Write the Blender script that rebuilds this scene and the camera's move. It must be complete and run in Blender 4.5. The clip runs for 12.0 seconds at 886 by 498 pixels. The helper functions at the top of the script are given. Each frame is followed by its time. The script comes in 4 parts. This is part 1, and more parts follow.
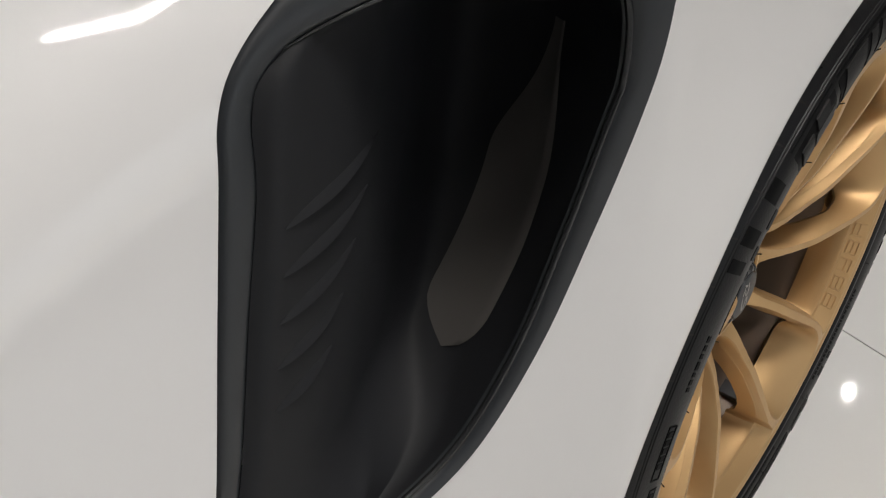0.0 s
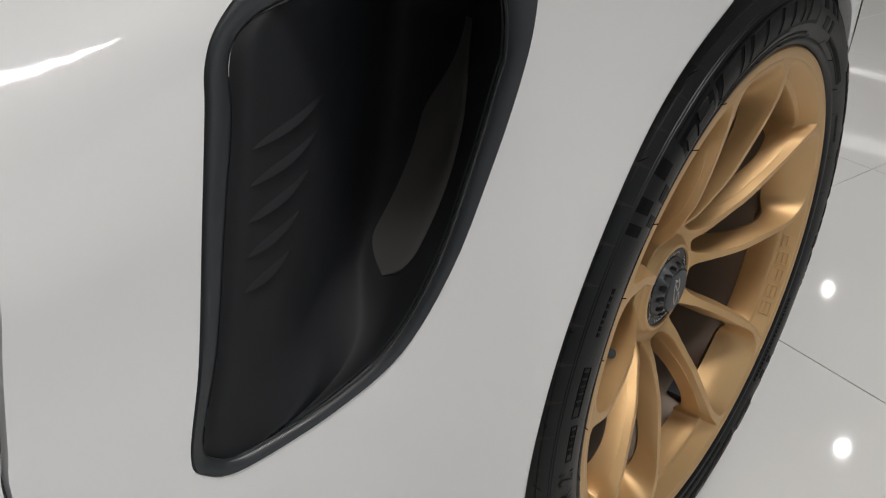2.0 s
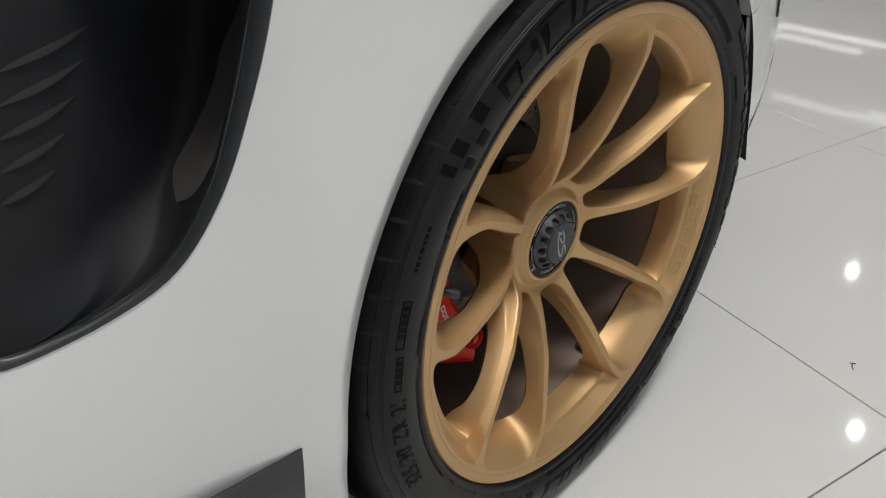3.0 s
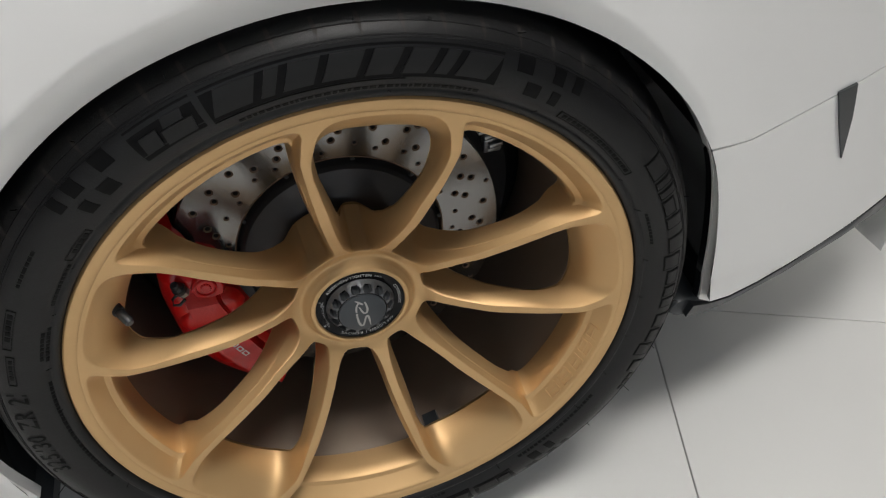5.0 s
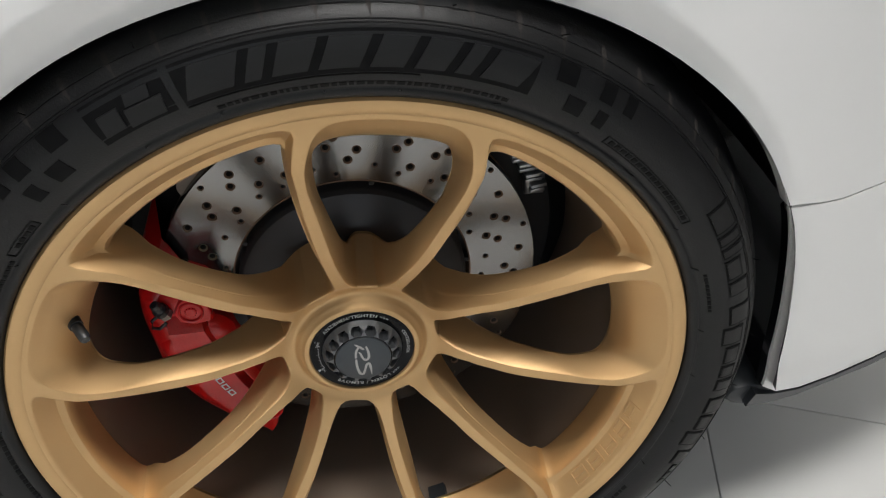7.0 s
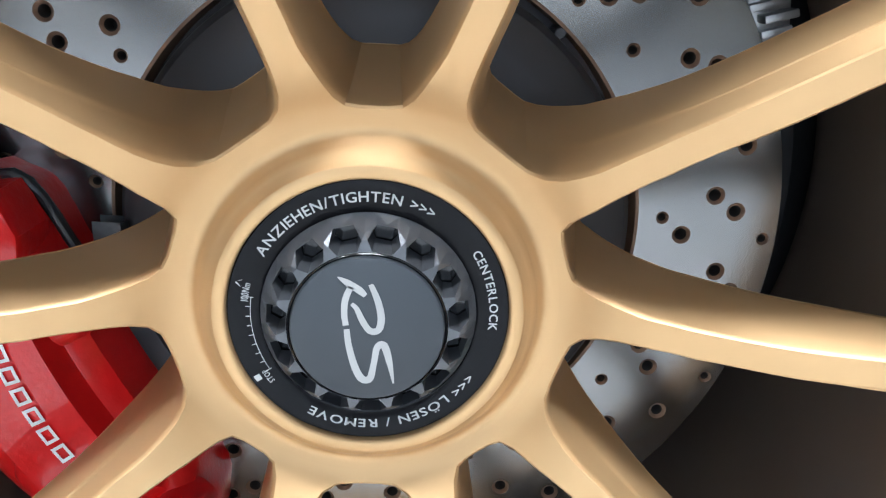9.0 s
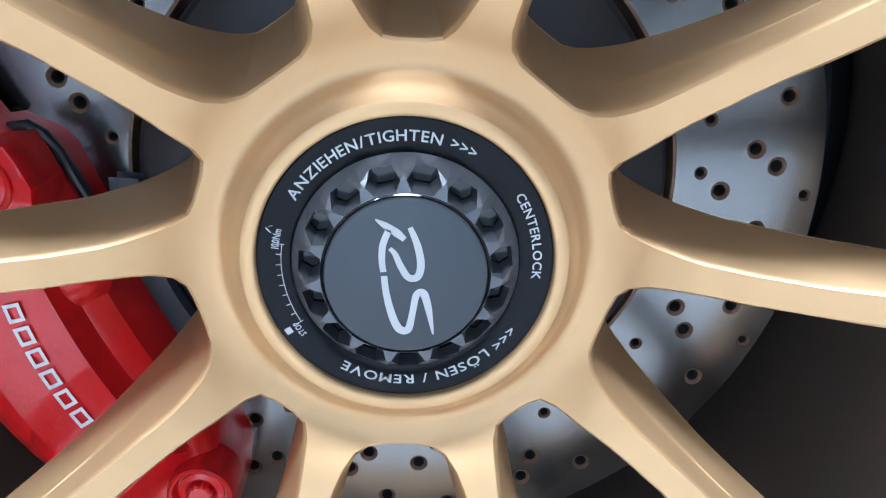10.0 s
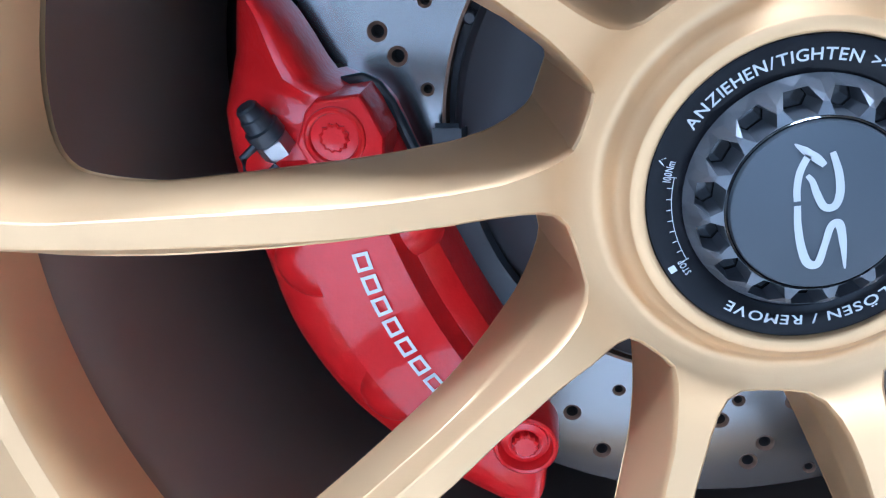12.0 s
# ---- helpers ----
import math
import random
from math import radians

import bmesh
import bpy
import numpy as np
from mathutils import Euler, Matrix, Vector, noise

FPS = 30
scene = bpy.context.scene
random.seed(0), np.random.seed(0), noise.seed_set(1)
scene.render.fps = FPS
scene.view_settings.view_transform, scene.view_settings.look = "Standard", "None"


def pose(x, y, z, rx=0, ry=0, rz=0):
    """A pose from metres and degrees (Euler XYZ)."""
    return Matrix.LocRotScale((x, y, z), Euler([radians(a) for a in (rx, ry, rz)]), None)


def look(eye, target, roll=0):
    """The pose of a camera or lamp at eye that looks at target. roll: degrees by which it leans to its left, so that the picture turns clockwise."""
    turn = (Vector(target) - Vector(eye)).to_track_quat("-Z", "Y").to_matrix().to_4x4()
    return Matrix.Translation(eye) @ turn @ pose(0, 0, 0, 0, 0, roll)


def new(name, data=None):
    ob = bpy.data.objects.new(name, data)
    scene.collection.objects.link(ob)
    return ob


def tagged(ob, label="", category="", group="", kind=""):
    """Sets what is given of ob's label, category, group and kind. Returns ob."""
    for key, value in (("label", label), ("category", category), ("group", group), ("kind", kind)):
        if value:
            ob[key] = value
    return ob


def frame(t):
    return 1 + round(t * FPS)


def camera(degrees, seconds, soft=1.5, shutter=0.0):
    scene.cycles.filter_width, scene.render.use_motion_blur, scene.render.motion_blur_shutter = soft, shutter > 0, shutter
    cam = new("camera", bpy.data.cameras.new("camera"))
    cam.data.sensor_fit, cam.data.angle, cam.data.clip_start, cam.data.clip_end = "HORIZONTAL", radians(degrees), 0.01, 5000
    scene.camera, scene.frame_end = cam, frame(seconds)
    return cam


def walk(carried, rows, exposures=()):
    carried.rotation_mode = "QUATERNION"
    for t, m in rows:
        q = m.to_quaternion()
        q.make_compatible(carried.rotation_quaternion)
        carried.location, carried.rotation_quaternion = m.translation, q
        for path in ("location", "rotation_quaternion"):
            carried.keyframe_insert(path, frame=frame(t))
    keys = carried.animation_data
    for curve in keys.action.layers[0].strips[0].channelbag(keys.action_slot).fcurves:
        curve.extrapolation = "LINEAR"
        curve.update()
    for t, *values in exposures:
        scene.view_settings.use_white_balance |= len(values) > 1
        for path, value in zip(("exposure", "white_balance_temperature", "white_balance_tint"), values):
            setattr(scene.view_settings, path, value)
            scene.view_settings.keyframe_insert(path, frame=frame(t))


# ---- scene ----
from mathutils.geometry import delaunay_2d_cdt

cam = camera(57.7, 12.0, 1.2)
PATH = [
    (0, (-0.6630, -0.1267, 0.8747), (0.2547, 0.6643, -0.0097), -0.44),
    (0.5, (-0.6632, -0.1288, 0.8913), (0.3811, 0.5573, 0.0614), 2.08),
    (1, (-0.6771, -0.1360, 0.8839), (0.3909, 0.5947, 0.1254), 1.04),
    (1.5, (-0.7097, -0.1608, 0.8704), (0.3357, 0.6100, 0.1201), 0.29),
    (2, (-0.7369, -0.2376, 0.8751), (0.2369, 0.5962, 0.0964), -0.57),
    (2.5, (-0.7300, -0.3453, 0.8683), (0.2319, 0.5039, 0.0914), -1.76),
    (2.7, (-0.7102, -0.3707, 0.8652), (0.2466, 0.4757, 0.0791), -1.56),
    (4.3, (-0.2908, -0.4491, 0.8906), (0.1984, 0.6169, -0.0444), 3.08),
    (4.5, (-0.2249, -0.4775, 0.9161), (0.2497, 0.6045, -0.008), 4.55),
    (5, (-0.141, -0.5379, 0.9545), (0.2669, 0.5473, 0.0027), 7.06),
    (5.5, (-0.1212, -0.5592, 0.9699), (0.2317, 0.4591, -0.0735), 9.46),
    (6, (-0.1185, -0.5692, 0.9772), (0.2137, 0.4468, -0.0751), 9.32),
    (6.5, (-0.1125, -0.5528, 0.9635), (0.2035, 0.4718, -0.0855), 9.65),
    (6.7, (-0.0978, -0.5273, 0.9322), (0.217, 0.5492, -0.0638), 9.57),
    (8.3, (-0.0085, -0.2411, 0.5773), (0.1191, 1.1907, 0.1488), 5.55),
    (8.4, (-0.0018, -0.2294, 0.5548), (0.103, 1.2017, 0.1178), 4.94),
    (8.5, (0.001, -0.2178, 0.5352), (0.0921, 1.2077, 0.0773), 4.53),
    (8.6, (0.0093, -0.2085, 0.5167), (0.0787, 1.2148, 0.0483), 4.17),
    (8.8, (0.0098, -0.197, 0.4926), (0.0896, 1.2238, 0.0183), 3.55),
    (9, (0.0093, -0.1885, 0.4756), (0.0916, 1.2259, -0.0171), 3.03),
    (9.5, (0.0005, -0.1895, 0.4573), (0.0658, 1.2213, -0.048), 2.91),
    (10, (-0.0019, -0.1798, 0.4554), (0.0775, 1.2308, -0.0486), 2.64),
    (10.5, (-0.0186, -0.1749, 0.4528), (0.0856, 1.2349, -0.0488), 3.12),
    (11, (-0.0445, -0.1765, 0.442), (-0.0781, 1.2427, -0.0424), 0.28),
    (11.5, (-0.0721, -0.1807, 0.4366), (-0.1507, 1.2175, -0.101), -1.03),
    (12, (-0.0845, -0.1787, 0.4389), (-0.2333, 1.2129, -0.1008), -1.88),
]
walk(cam, [(t, look(eye, target, roll)) for t, eye, target, roll in PATH],
     [(0.0, -0.52, 6600, 12), (0.5, -0.62, 6550, 12), (1.0, -0.74, 6550, 12), (1.5, -0.72, 6500, 12), (2.0, -0.62, 6420, 11), (2.5, -0.55, 6350, 10), (4.5, -0.48, 6450, 10), (5.5, -0.32, 6400, 10), (6.5, -0.36, 6350, 10), (8.5, 1.10, 6500, 7), (9.0, 1.17, 5500, 8), (9.5, 1.14, 5180, 9), (10.5, 1.17, 4640, 7), (11.0, 1.14, 4620, 8), (11.5, 1.22, 4520, 9), (12.0, 1.43, 4420, 9)])

# ---- light ----
world = bpy.data.worlds.new("world")
scene.world = world
world.use_nodes = True
wn = world.node_tree.nodes
sky = wn.new("ShaderNodeTexSky")
sky.sky_type = "NISHITA"
sky.sun_disc = False
sky.sun_elevation, sky.sun_rotation = radians(40), radians(200)
wn["Background"].inputs[1].default_value = 0.06
world.node_tree.links.new(sky.outputs[0], wn["Background"].inputs[0])


def area_lamp(name, where, target, w, h, power, colour, shape="RECTANGLE"):
    d = bpy.data.lights.new(name, "AREA")
    d.shape, d.size, d.size_y, d.energy, d.color = shape, w, h, power, colour
    ob = new(name, d)
    ob.matrix_world = look(where, target)
    return ob


# daylight in the shop window, unseen ceiling panels added as fill, and the spots
area_lamp("window_light", (-0.8, -5.80, 1.75), (-0.8, 0, 1.75), 5.0, 2.6, 42, (0.93, 0.97, 1.0))
FILL_PANELS = [(-2.4, 1.5, 26, 2.4), (-0.2, 2.8, 30, 2.4), (-0.05, -0.72, 80, 1.2)]
for px, py, watts, wide in FILL_PANELS:
    area_lamp("fill_light", (px, py, 3.36), (px, py + 0.001, 0), wide, 0.5, watts, (1.0, 0.97, 0.93))
SPOTS = [(3.3, 2.03, 5, 0.042), (6.26, 1.06, 5, 0.042), (4.26, 0.31, 5, 0.042), (5.26, 2.95, 5, 0.042)]
for px, py, watts, wide in SPOTS:
    area_lamp("spot_light", (px, py, 3.34), (px, py + 0.001, 0), wide, wide, watts, (1.0, 0.98, 0.95), "DISK")
SLIM = (-1.68, -0.82, 3.35)
area_lamp("slim_light", SLIM, (SLIM[0], SLIM[1] + 0.001, 0), 0.06, 0.46, 6, (1.0, 0.98, 0.95)).matrix_world = Matrix.Translation(SLIM) @ Matrix.Rotation(radians(24), 4, "Z")
scene.view_settings.exposure = 0.0


# ---- materials ----
def material(name, colour, rough=0.5, metal=0.0, coat=0.0, vary=0.06, scale=30.0, bump=0.0, bump_scale=200.0, rough_vary=0.0, spec=0.5, coat_rough=0.04):
    m = bpy.data.materials.new(name)
    m.use_nodes = True
    nt = m.node_tree
    b = nt.nodes["Principled BSDF"]
    tc = nt.nodes.new("ShaderNodeTexCoord")
    n1 = nt.nodes.new("ShaderNodeTexNoise")
    n1.inputs["Scale"].default_value, n1.inputs["Detail"].default_value = scale, 6
    nt.links.new(tc.outputs["Object"], n1.inputs["Vector"])
    ramp = nt.nodes.new("ShaderNodeMixRGB")
    ramp.inputs[1].default_value = (*[c * (1 - vary) for c in colour], 1)
    ramp.inputs[2].default_value = (*[min(1, c * (1 + vary)) for c in colour], 1)
    nt.links.new(n1.outputs["Fac"], ramp.inputs[0])
    nt.links.new(ramp.outputs[0], b.inputs["Base Color"])
    b.inputs["Metallic"].default_value = metal
    b.inputs["Specular IOR Level"].default_value = spec
    b.inputs["Coat Weight"].default_value, b.inputs["Coat Roughness"].default_value = coat, coat_rough
    b.inputs["Roughness"].default_value = rough
    if rough_vary:
        n2 = nt.nodes.new("ShaderNodeTexNoise")
        n2.inputs["Scale"].default_value, n2.inputs["Detail"].default_value = scale * 0.37, 5
        nt.links.new(tc.outputs["Object"], n2.inputs["Vector"])
        mr = nt.nodes.new("ShaderNodeMapRange")
        mr.inputs["To Min"].default_value, mr.inputs["To Max"].default_value = rough - rough_vary, rough + rough_vary
        nt.links.new(n2.outputs["Fac"], mr.inputs["Value"])
        nt.links.new(mr.outputs[0], b.inputs["Roughness"])
    if bump:
        n3 = nt.nodes.new("ShaderNodeTexNoise")
        n3.inputs["Scale"].default_value, n3.inputs["Detail"].default_value = bump_scale, 3
        nt.links.new(tc.outputs["Object"], n3.inputs["Vector"])
        bp = nt.nodes.new("ShaderNodeBump")
        bp.inputs["Strength"].default_value, bp.inputs["Distance"].default_value = bump, 0.001
        nt.links.new(n3.outputs["Fac"], bp.inputs["Height"])
        nt.links.new(bp.outputs[0], b.inputs["Normal"])
    return m


def glow(name, colour, strength):
    m = bpy.data.materials.new(name)
    m.use_nodes = True
    b = m.node_tree.nodes["Principled BSDF"]
    b.inputs["Base Color"].default_value = (0.8, 0.8, 0.8, 1)
    b.inputs["Emission Color"].default_value, b.inputs["Emission Strength"].default_value = (*colour, 1), strength
    return m


PAINT = material("white_paint", (0.80, 0.795, 0.785), 0.30, coat=1.0, vary=0.012, scale=3, bump=0.015, bump_scale=900)
GOLD = material("satin_gold", (0.575, 0.374, 0.176), 0.49, metal=0.64, coat=0.06, coat_rough=0.40, vary=0.05, scale=14, bump=0.04, bump_scale=2600, rough_vary=0.04)
GOLD_SHADED = material("dusty_gold_shaded", (0.200, 0.153, 0.116), 0.55, metal=0.3, vary=0.18, scale=9, bump=0.04, bump_scale=900, rough_vary=0.08)
TRIM = material("satin_black_trim", (0.020, 0.023, 0.026), 0.38, spec=0.55, vary=0.10, scale=12, bump=0.05, bump_scale=1500, rough_vary=0.04)
TRIM_BEAD = material("satin_black_bead", (0.014, 0.015, 0.016), 0.24, spec=0.6, vary=0.1, scale=12)
# trim black made darker, for the shade inside the intake
TRIM_SHADED = material("matte_black_duct_shaded", (0.0112, 0.0120, 0.0140), 0.64, spec=0.32, vary=0.10, scale=12, bump=0.06, bump_scale=1500, rough_vary=0.04)
TRIM_LIT = material("lightened_trim_plastic", (0.080, 0.074, 0.070), 0.55, vary=0.10, scale=15, bump=0.08, bump_scale=1500)
GLOSS_BLACK = material("gloss_black", (0.008, 0.008, 0.009), 0.10, vary=0.1, scale=8)
RUBBER = material("tyre_rubber", (0.0042, 0.0042, 0.0047), 0.42, spec=0.29, vary=0.25, scale=26, bump=0.18, bump_scale=700, rough_vary=0.10)
RUBBER_MARK = material("tyre_marking", (0.0025, 0.0025, 0.0028), 0.50, spec=0.10, vary=0.15, scale=40)
RUBBER_LETTER = material("tyre_lettering", (0.0068, 0.0068, 0.0072), 0.47, spec=0.26, vary=0.2, scale=60, bump=0.1, bump_scale=1200)
LINER = material("wheel_arch_liner", (0.009, 0.0095, 0.011), 0.50, vary=0.2, scale=10, bump=0.2, bump_scale=300)
STEEL = material("brushed_steel", (0.235, 0.232, 0.228), 0.20, metal=1.0, vary=0.10, scale=8, bump=0.02, bump_scale=900, rough_vary=0.05)
RUST = material("rusty_edge", (0.22, 0.135, 0.085), 0.7, metal=0.3, vary=0.3, scale=90)
BELL = material("disc_bell_anodised", (0.055, 0.053, 0.054), 0.45, metal=0.5, vary=0.12, scale=20)
HOLE = material("drilled_hole_dark", (0.015, 0.012, 0.010), 0.8)
RED = material("caliper_red_paint", (0.62, 0.009, 0.009), 0.30, spec=0.3, coat=0.45, coat_rough=0.05, vary=0.08, scale=20, bump=0.30, bump_scale=300)
BRIGHT_INK = material("bright_white_print", (0.76, 0.76, 0.75), 0.4, vary=0.03)
WHITE_INK = material("white_print", (0.46, 0.46, 0.455), 0.5, vary=0.03)
SILVER_INK = material("silver_print", (0.36, 0.36, 0.35), 0.32, metal=0.4, vary=0.03)
CAP_BLACK = material("cap_black_anodised", (0.005, 0.005, 0.006), 0.14, spec=0.13, vary=0.15, scale=60, bump=0.03, bump_scale=3000)
CAP_GREY = material("cap_slate_grey", (0.046, 0.053, 0.060), 0.42, spec=0.3, vary=0.05, scale=40, bump=0.05, bump_scale=3500)
CAP_SMOKE = material("cap_smoked_metal", (0.105, 0.109, 0.117), 0.36, metal=0.5, vary=0.3, scale=120)
GREY_METAL = material("cast_bracket_metal", (0.38, 0.385, 0.39), 0.35, metal=0.9, vary=0.15, scale=60)
BEIGE = material("dusty_cast_bracket", (0.42, 0.36, 0.30), 0.6, vary=0.12, scale=40)
TILE = material("white_polished_tile", (0.80, 0.795, 0.775), 0.05, vary=0.02, scale=2.2, rough_vary=0.025, bump=0.006, bump_scale=7)
JOINT = material("grey_tile_joint", (0.13, 0.125, 0.115), 0.8, vary=0.2, scale=20)
WALL = material("white_wall_paint", (0.72, 0.71, 0.69), 0.8, vary=0.03, scale=2, bump=0.05, bump_scale=90)
DARK_WALL = material("dark_wall_absorber", (0.10, 0.10, 0.105), 0.7, vary=0.05, scale=2, bump=0.05, bump_scale=90)
CEIL = material("white_ceiling_paint", (0.76, 0.76, 0.75), 0.85, vary=0.02, scale=2)
FRAME = material("dark_aluminium_frame", (0.06, 0.06, 0.065), 0.4, metal=0.6)
sb = STEEL.node_tree.nodes["Principled BSDF"]
sb.inputs["Anisotropic"].default_value = 0.45
turned = STEEL.node_tree.nodes.new("ShaderNodeTangent")
turned.direction_type, turned.axis = "RADIAL", "Y"
STEEL.node_tree.links.new(turned.outputs[0], sb.inputs["Tangent"])
PANEL_GLOW = glow("panel_diffuser", (1.0, 0.96, 0.90), 2.4)
STRIP_GLOW = glow("strip_diffuser", (1.0, 0.98, 0.95), 5.0)
SPOT_GLOW = glow("spot_lens", (1.0, 0.97, 0.92), 14.0)
glass = bpy.data.materials.new("window_glass")
glass.use_nodes = True
gb = glass.node_tree.nodes["Principled BSDF"]
gb.inputs["Transmission Weight"].default_value, gb.inputs["Roughness"].default_value, gb.inputs["IOR"].default_value = 1.0, 0.0, 1.1


# ---- building helpers ----
def part(name, bm, mat, parent=None, label="", sharp=35.0):
    """Links a bmesh as one mesh object under a thing or a part."""
    bm.normal_update()
    me = bpy.data.meshes.new(name)
    bm.to_mesh(me)
    bm.free()
    me.materials.append(mat)
    me.polygons.foreach_set("use_smooth", [True] * len(me.polygons))
    me.set_sharp_from_angle(angle=radians(sharp))
    ob = new(name, me)
    ob.parent = parent
    if label:
        ob["label"] = label
    return ob


def thing(name, where=(0, 0, 0), label="", category="", group="", kind="", parent=None):
    ob = new(name)
    ob.empty_display_size = 0.05
    ob.location = where
    ob.parent = parent
    return tagged(ob, label, category, group, kind)


def box(bm, c, s, rot=None, bevel=0.0):
    r = bmesh.ops.create_cube(bm, size=1.0, matrix=Matrix.Translation(c) @ (rot or Matrix()) @ Matrix.Diagonal((*s, 1)))
    if bevel:
        es = list({e for v in r["verts"] for e in v.link_edges})
        bmesh.ops.bevel(bm, geom=es, offset=bevel, segments=2, affect="EDGES", profile=0.5)
    return bm


def polar(r, deg, y):
    return Vector((r * math.cos(radians(deg)), y, r * math.sin(radians(deg))))


def lathe(bm, profile, seg=128, a0=0.0, a1=360.0):
    """A profile of (radius, depth) swept round the wheel's axis."""
    full = abs(a1 - a0) >= 360
    n = seg if full else seg + 1
    rings = [[bm.verts.new(polar(r, a0 + (a1 - a0) * i / seg, y)) for r, y in profile] for i in range(n)]
    for i in range(seg):
        a, b = rings[i], rings[(i + 1) % n]
        for k in range(len(profile) - 1):
            bm.faces.new((a[k], b[k], b[k + 1], a[k + 1]))
    return bm


def loft(bm, loops, closed=True, cap0=False, cap1=False):
    vs = [[bm.verts.new(p) for p in l] for l in loops]
    n = len(vs[0])
    for a, b in zip(vs, vs[1:]):
        for i in range(n if closed else n - 1):
            j = (i + 1) % n
            bm.faces.new((a[i], a[j], b[j], b[i]))
    if cap0:
        bm.faces.new(vs[0][::-1])
    if cap1:
        bm.faces.new(vs[-1])
    return vs


def tube(bm, pts, rad, seg=10):
    """A round bar along points; rad is a number or one for each point."""
    pts = [Vector(p) for p in pts]
    rad = rad if isinstance(rad, (list, tuple)) else [rad] * len(pts)
    loops = []
    for i, p in enumerate(pts):
        d = (pts[min(i + 1, len(pts) - 1)] - pts[max(i - 1, 0)]).normalized()
        s = d.cross(Vector((0, 0, 1)) if abs(d.z) < 0.9 else Vector((1, 0, 0))).normalized()
        t = d.cross(s)
        loops.append([p + rad[i] * (math.cos(a) * s + math.sin(a) * t) for a in [math.tau * k / seg for k in range(seg)]])
    loft(bm, loops, True, True, True)
    return bm


def spline(ctrl, per=8, closed=True):
    """Catmull-Rom curve through control points."""
    c = [Vector(p) for p in ctrl]
    n = len(c)
    out = []
    for i in range(n if closed else n - 1):
        p0, p1, p2, p3 = (c[(i + k) % n] if closed else c[min(max(i + k, 0), n - 1)] for k in (-1, 0, 1, 2))
        for k in range(per):
            t = k / per
            out.append(0.5 * (2 * p1 + (p2 - p0) * t + (2 * p0 - 5 * p1 + 4 * p2 - p3) * t * t + (3 * p1 - p0 - 3 * p2 + p3) * t ** 3))
    if not closed:
        out.append(c[-1])
    return out


def lerp_table(x, table):
    for (x0, y0), (x1, y1) in zip(table, table[1:]):
        if x <= x1:
            t = min(max((x - x0) / (x1 - x0), 0), 1)
            return y0 + (y1 - y0) * t
    return table[-1][1]


def smooth_table(x, table):
    xs = [a for a, b in table]
    i = min(max(sum(x >= a for a in xs) - 1, 0), len(xs) - 2)
    t = min(max((x - xs[i]) / (xs[i + 1] - xs[i]), 0), 1)
    y0, y1, y2, y3 = (table[min(max(i + k, 0), len(xs) - 1)][1] for k in (-1, 0, 1, 2))
    return 0.5 * (2 * y1 + (y2 - y0) * t + (2 * y0 - 5 * y1 + 4 * y2 - y3) * t * t + (3 * y1 - y0 - 3 * y2 + y3) * t ** 3)


def inside(p, poly):
    r, n = False, len(poly)
    for i in range(n):
        a, b = poly[i], poly[i - 1]
        if (a[1] > p[1]) != (b[1] > p[1]) and p[0] < (b[0] - a[0]) * (p[1] - a[1]) / (b[1] - a[1]) + a[0]:
            r = not r
    return r


def sheet(outline, holes, step, height, rows=()):
    """A panel in the car's side: fills an outline (x, z) with holes, with a grid of points between and rows of points along its bends, at the depth height(x, z)."""
    pts, edges = [], []
    for loop in [outline, *holes]:
        k = len(pts)
        pts += [Vector((p[0], p[1])) for p in loop]
        edges += [(k + i, k + (i + 1) % len(loop)) for i in range(len(loop))]
    rim = np.array([(p.x, p.y) for p in pts])
    lo, hi = rim.min(0), rim.max(0)
    pts += [Vector(q) for q in rows if inside(q, outline) and np.min(np.hypot(rim[:, 0] - q[0], rim[:, 1] - q[1])) > 0.0012]
    rim = np.array([(p.x, p.y) for p in pts])
    for i in range(int((hi[0] - lo[0]) / step) + 1):
        for j in range(int((hi[1] - lo[1]) / step) + 1):
            q = (lo[0] + (i + 0.5 * (j % 2)) * step, lo[1] + j * step)
            if inside(q, outline) and not any(inside(q, h) for h in holes) and np.min(np.hypot(rim[:, 0] - q[0], rim[:, 1] - q[1])) > step * 0.5:
                pts.append(Vector(q))
    vo, _, fo, _, _, _ = delaunay_2d_cdt(pts, edges, [], 0, 1e-6)
    bm = bmesh.new()
    vs = [bm.verts.new((v.x, height(v.x, v.y), v.y)) for v in vo]
    for f in fo:
        c = sum((vo[i] for i in f), Vector((0, 0))) / len(f)
        if inside(c, outline) and not any(inside(c, h) for h in holes):
            bm.faces.new([vs[i] for i in f])
    for v in [v for v in bm.verts if not v.link_faces]:
        bm.verts.remove(v)
    bmesh.ops.recalc_face_normals(bm, faces=bm.faces)
    if sum(f.normal.y for f in bm.faces) > 0:
        bmesh.ops.reverse_faces(bm, faces=bm.faces)
    return bm


def return_edge(bm, offset):
    """Turns the open edges of a panel inwards, so that it has thickness."""
    es = [e for e in bm.edges if e.is_boundary]
    g = bmesh.ops.extrude_edge_only(bm, edges=es)["geom"]
    for v in [v for v in g if isinstance(v, bmesh.types.BMVert)]:
        v.co += Vector(offset)
    return bm


